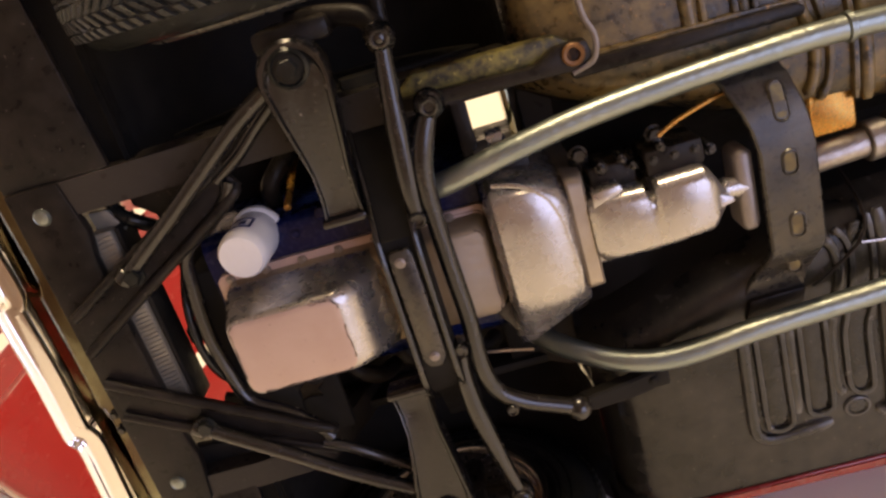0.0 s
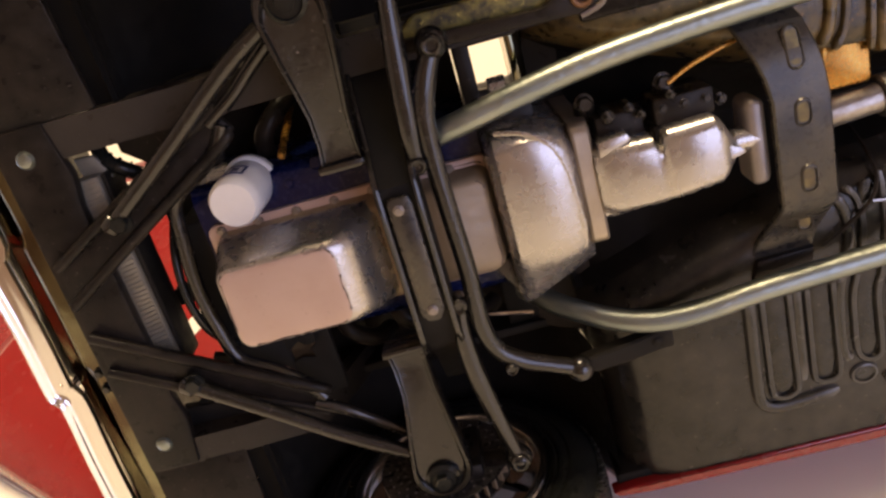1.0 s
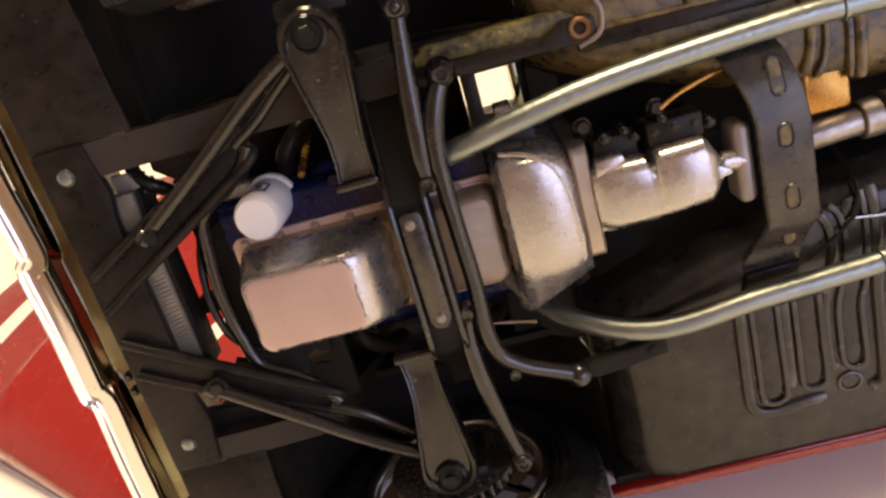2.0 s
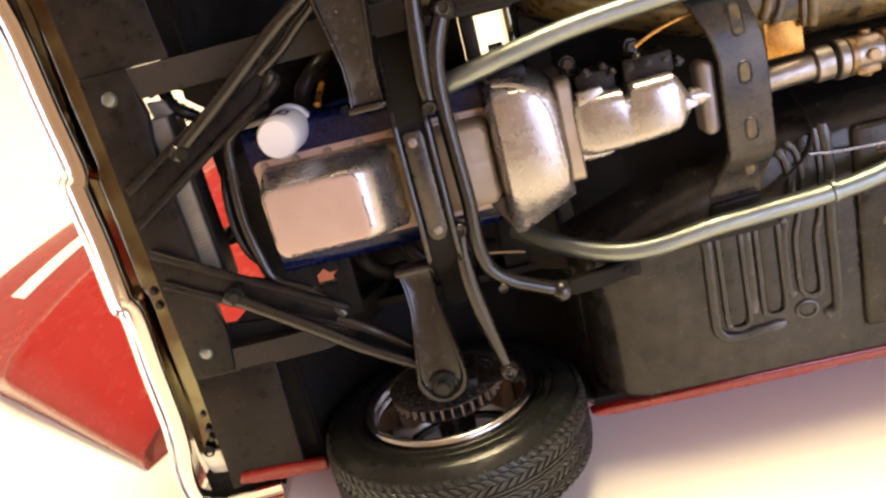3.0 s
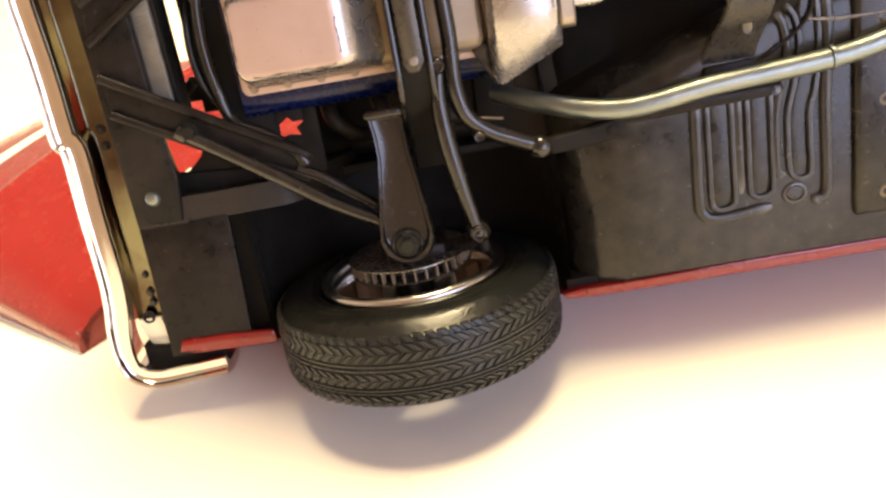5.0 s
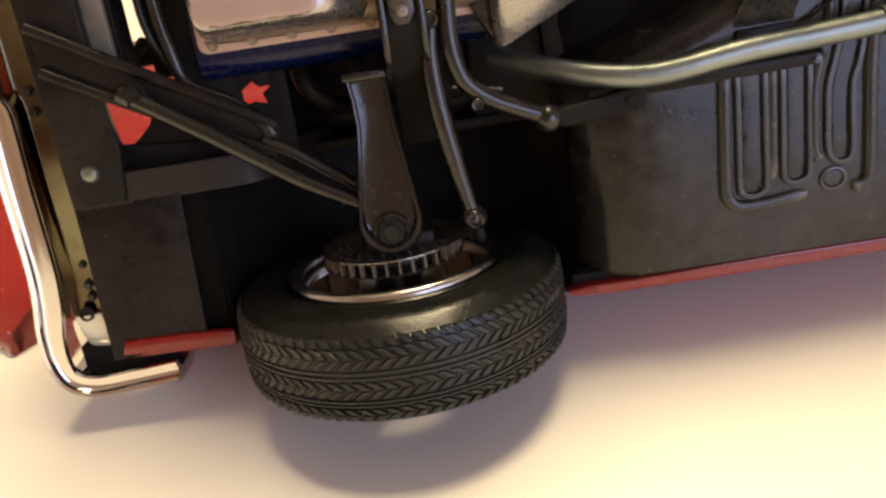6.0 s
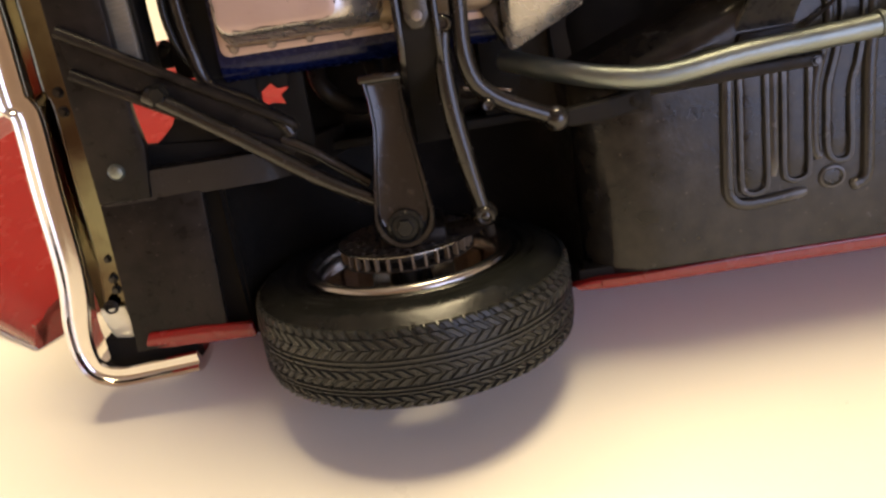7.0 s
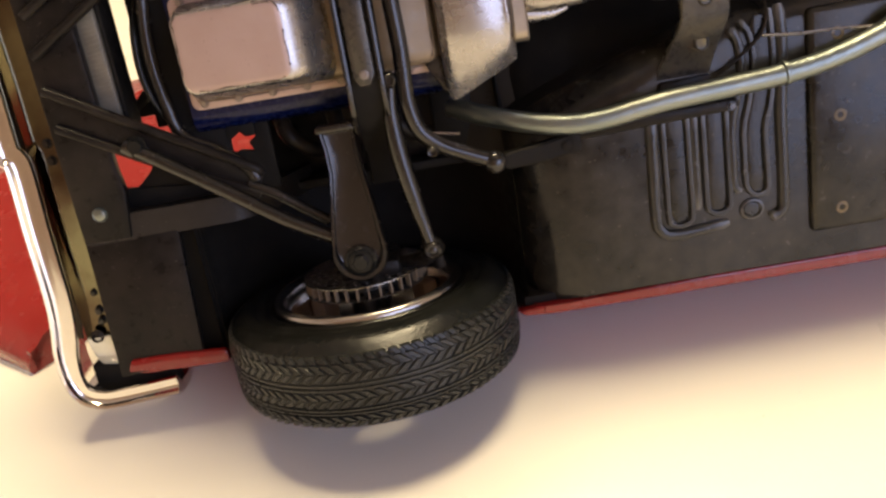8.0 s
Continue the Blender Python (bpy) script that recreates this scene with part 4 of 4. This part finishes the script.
def rotor_disc(h):
    """A brake disc face with two rings of drilled dimples."""
    return turned([(3.0, h), (9.3, h), (9.42, h + 0.06), (9.42, h + 0.2), (9.3, h + 0.26), (3.0, h + 0.26)], (0, 0, 0), (0, 1, 0), 64)


def wheel(braked, R=22.4):
    w = part("wheel", join(cyl((0, -5.4, 0), (0, 8.0, 0), 3.2), turned([(11.4, -5.3), (12.4, -5.3), (12.4, -4.0), (11.4, -4.3), (11.4, -5.3)], (0, 0, 0), (0, 1, 0), 48, caps=False)), ARM, None)
    for k in range(5):
        bar = box(2.4, 11.8, -5.2, -4.1, -2.3, 2.3, 0.4)
        bmesh.ops.rotate(bar, cent=(0, 0, 0), matrix=Matrix.Rotation(2 * math.pi * k / 5 + 0.4, 3, "Y"), verts=bar.verts)
        # Spokes painted near-black for the shade inside the rim.
        part("spoke", bar, MATT, w)
    carcass, blocks = tyre_mesh(R)
    part("tyre", carcass, RUBBER, w, "black rubber tyre with chevron tread and dust")
    tagged(part("tread", blocks, TREAD, w), kind="stuff")
    rim = part("rim", turned([(13.0, 6.2), (12.5, 5.6), (12.3, 2), (12.0, -5.6), (13.4, -6.4), (13.9, -6.1)], (0, 0, 0), (0, 1, 0), 64, caps=False), ALLOY, w)
    # Unbraked wheels get a greyer lip: the far side's shade put into colour.
    part("rim_lip", turned([(14.7, 6.2), (14.75, 6.9), (14.5, 7.4), (14.1, 7.65), (13.6, 7.6), (13.2, 7.2), (13.0, 6.6), (12.9, 6.0), (12.5, 5.4), (12.4, 4.6)], (0, 0, 0), (0, 1, 0), 64, caps=False), ALLOY if braked else GREY, w, "polished bright rim lip" if braked else "rim lip greyed for its shaded side")
    if not braked:
        return w
    part("brake_disc", join(rotor_disc(7.6), rotor_disc(9.66), turned([(5.8, 7.8), (5.8, 9.7)], (0, 0, 0), (0, 1, 0), 32)), GREY, w, "drilled vented brake disc")
    for h in (7.62, 9.68):
        part("disc_edge", turned([(9.40, h), (9.50, h + 0.03), (9.50, h + 0.19), (9.40, h + 0.22)], (0, 0, 0), (0, 1, 0), 64, caps=False), ALLOY, w, "bright machined edge of the disc")
    # Pale beige vanes: the light they catch is put into the colour.
    vane = part("vane", box(8.5, 9.32, 7.8, 9.7, -0.12, 0.12, 0), BEIGE, w)
    for k in range(1, 34):
        more = new("vane", vane.data)
        more.parent = w
        more.matrix_basis = Matrix.Rotation(2 * math.pi * k / 34, 4, "Y")
    dots = bmesh.new()
    for rad, cnt, off in ((4.9, 18, 0), (6.0, 22, 0.1), (7.1, 26, 0.2), (8.2, 30, 0.05)):
        for k in range(cnt):
            a = 2 * math.pi * (k + off) / cnt
            join(dots, turned([(0.2, 0), (0.2, 0.03), (0.14, 0.06), (0.1, -0.02)], (rad * math.cos(a), 9.92, rad * math.sin(a)), (0, 1, 0), 8))
    tagged(part("drilled_face", dots, STEEL, w), kind="stuff")
    for a in (28, 142, 218, 322):
        lug = box(9.0, 12.2, -1.0, 4.2, -1.9, 1.9, 0.9)
        bmesh.ops.rotate(lug, cent=(0, 0, 0), matrix=Matrix.Rotation(-radians(a), 3, "Y"), verts=lug.verts)
        part("caliper_lug", lug, TERRA, w)
    return w


for x, y, mirror in ((-0.8, -46.0, 0), (-0.8, 44.4, 1), (165, -46.0, 0), (165, 46.0, 1)):
    w = wheel(x < 0 and not mirror)
    w.parent = car
    w.matrix_basis = Matrix.Translation((x * 0.001, y * 0.001, -0.0099)) @ (Matrix.Rotation(math.pi, 4, "Z") if mirror else Matrix())
both("steering_knuckle", lambda: join(tube([(10.2, -32.8, -4.2), (8.6, -35.0, -6), (4, -36.2, -8), (0, -36.4, -9)], 1.3, 10), cyl((10.4, -33.0, -5.5), (10.8, -36.8, -6), 0.9), box(-4, 5, -36.6, -34, -14, -4.2, 0.8)), BLACK, "", -1.8)

# the detached hood, its front rim on the table
hood = tagged(new("hood"), "detached glossy red hood with a white stripe, lying on the table", "car hood")
HO, HU, HP = Vector((-68.2, 21.2, 0)), Vector((-0.787, 0.617, 0)), Vector((0.617, 0.787, 0))
HOOD_W, HOOD_L = 107.0, 90.0


def hood_h(a, d):
    mid = abs(a - HOOD_W / 2) / (HOOD_W / 2)
    return 4.6 + 5.6 * (1 - mid) + (13 * (1 - math.exp(-d / 32)) + 0.05 * d) * (1 - 0.25 * mid ** 2) + (0.7 if mid < 0.02 else 0)


def hood_at(a, d, h):
    return HO + HU * a + HP * d + Vector((0, 0, h))


def hood_panel():
    rings = []
    for i in range(41):
        a = HOOD_W * i / 40
        ring = [hood_at(a, 0, 0), hood_at(a, -0.4, hood_h(a, 0) - 3.8), hood_at(a, -0.15, hood_h(a, 0) - 2.6), hood_at(a, 0.5, hood_h(a, 0) - 1.5), hood_at(a, 1.5, hood_h(a, 0) - 0.6), hood_at(a, 2.8, hood_h(a, 1.2) - 0.15)]
        ds = [4.2 + (HOOD_L - 4.2) * k / 16 for k in range(17)]
        ring += [hood_at(a, d, hood_h(a, d)) for d in ds]
        ring += [hood_at(a, HOOD_L + 0.4, hood_h(a, HOOD_L) - 3)]
        ring += [hood_at(a, d, hood_h(a, d) - 1.3) for d in ds[::-1]] + [hood_at(a, 1.3, 0)]
        rings.append(ring)
    return loft(rings)


part("panel", hood_panel(), RED, hood)
for a, b in ((0.0, 1.1), (HOOD_W - 1.1, HOOD_W)):
    part("end_skirt", loft([[hood_at(a, d, 0), hood_at(a, d, hood_h(a, d) - 0.6), hood_at(b, d, hood_h(b, d) - 0.6), hood_at(b, d, 0)] for d in (1.0, 10, 20, 35, 50, 70, 88)]), RED, hood)


def hood_stripe(a0, a1, d0, d1):
    rings = []
    for k in range(13):
        d = d0 + (d1 - d0) * k / 12
        rings.append([hood_at(a, d, hood_h(a, d) + dh) for a, dh in ((a0, -0.2), (a0, 0.25), (a1, 0.25), (a1, -0.2))])
    return loft(rings)


# White line added along the lower rim as a painted highlight.
part("rim_highlight", tube([hood_at(a, -0.2, 0.35) for a in (0.4, 20, 40, 60, 80, HOOD_W - 0.4)], 0.35, 8), WHITE, hood, "white highlight line along the hood's lower edge")
part("stripe", hood_stripe(74.6, 83.6, 20, 78), WHITE, hood, "white band")
# Added white patch; it stands in for the tabletop past the hood's edge.
part("stripe", hood_stripe(10.6, 14.6, 20, 45.5), WHITE, hood, "white band")
for a in (8, HOOD_W - 8):
    part("hinge_arm", tube([hood_at(a, 84, hood_h(a, 84) - 1), hood_at(a, 86, 10), hood_at(a, 88, 0.5)], 1.0, 10), BLACK, hood)
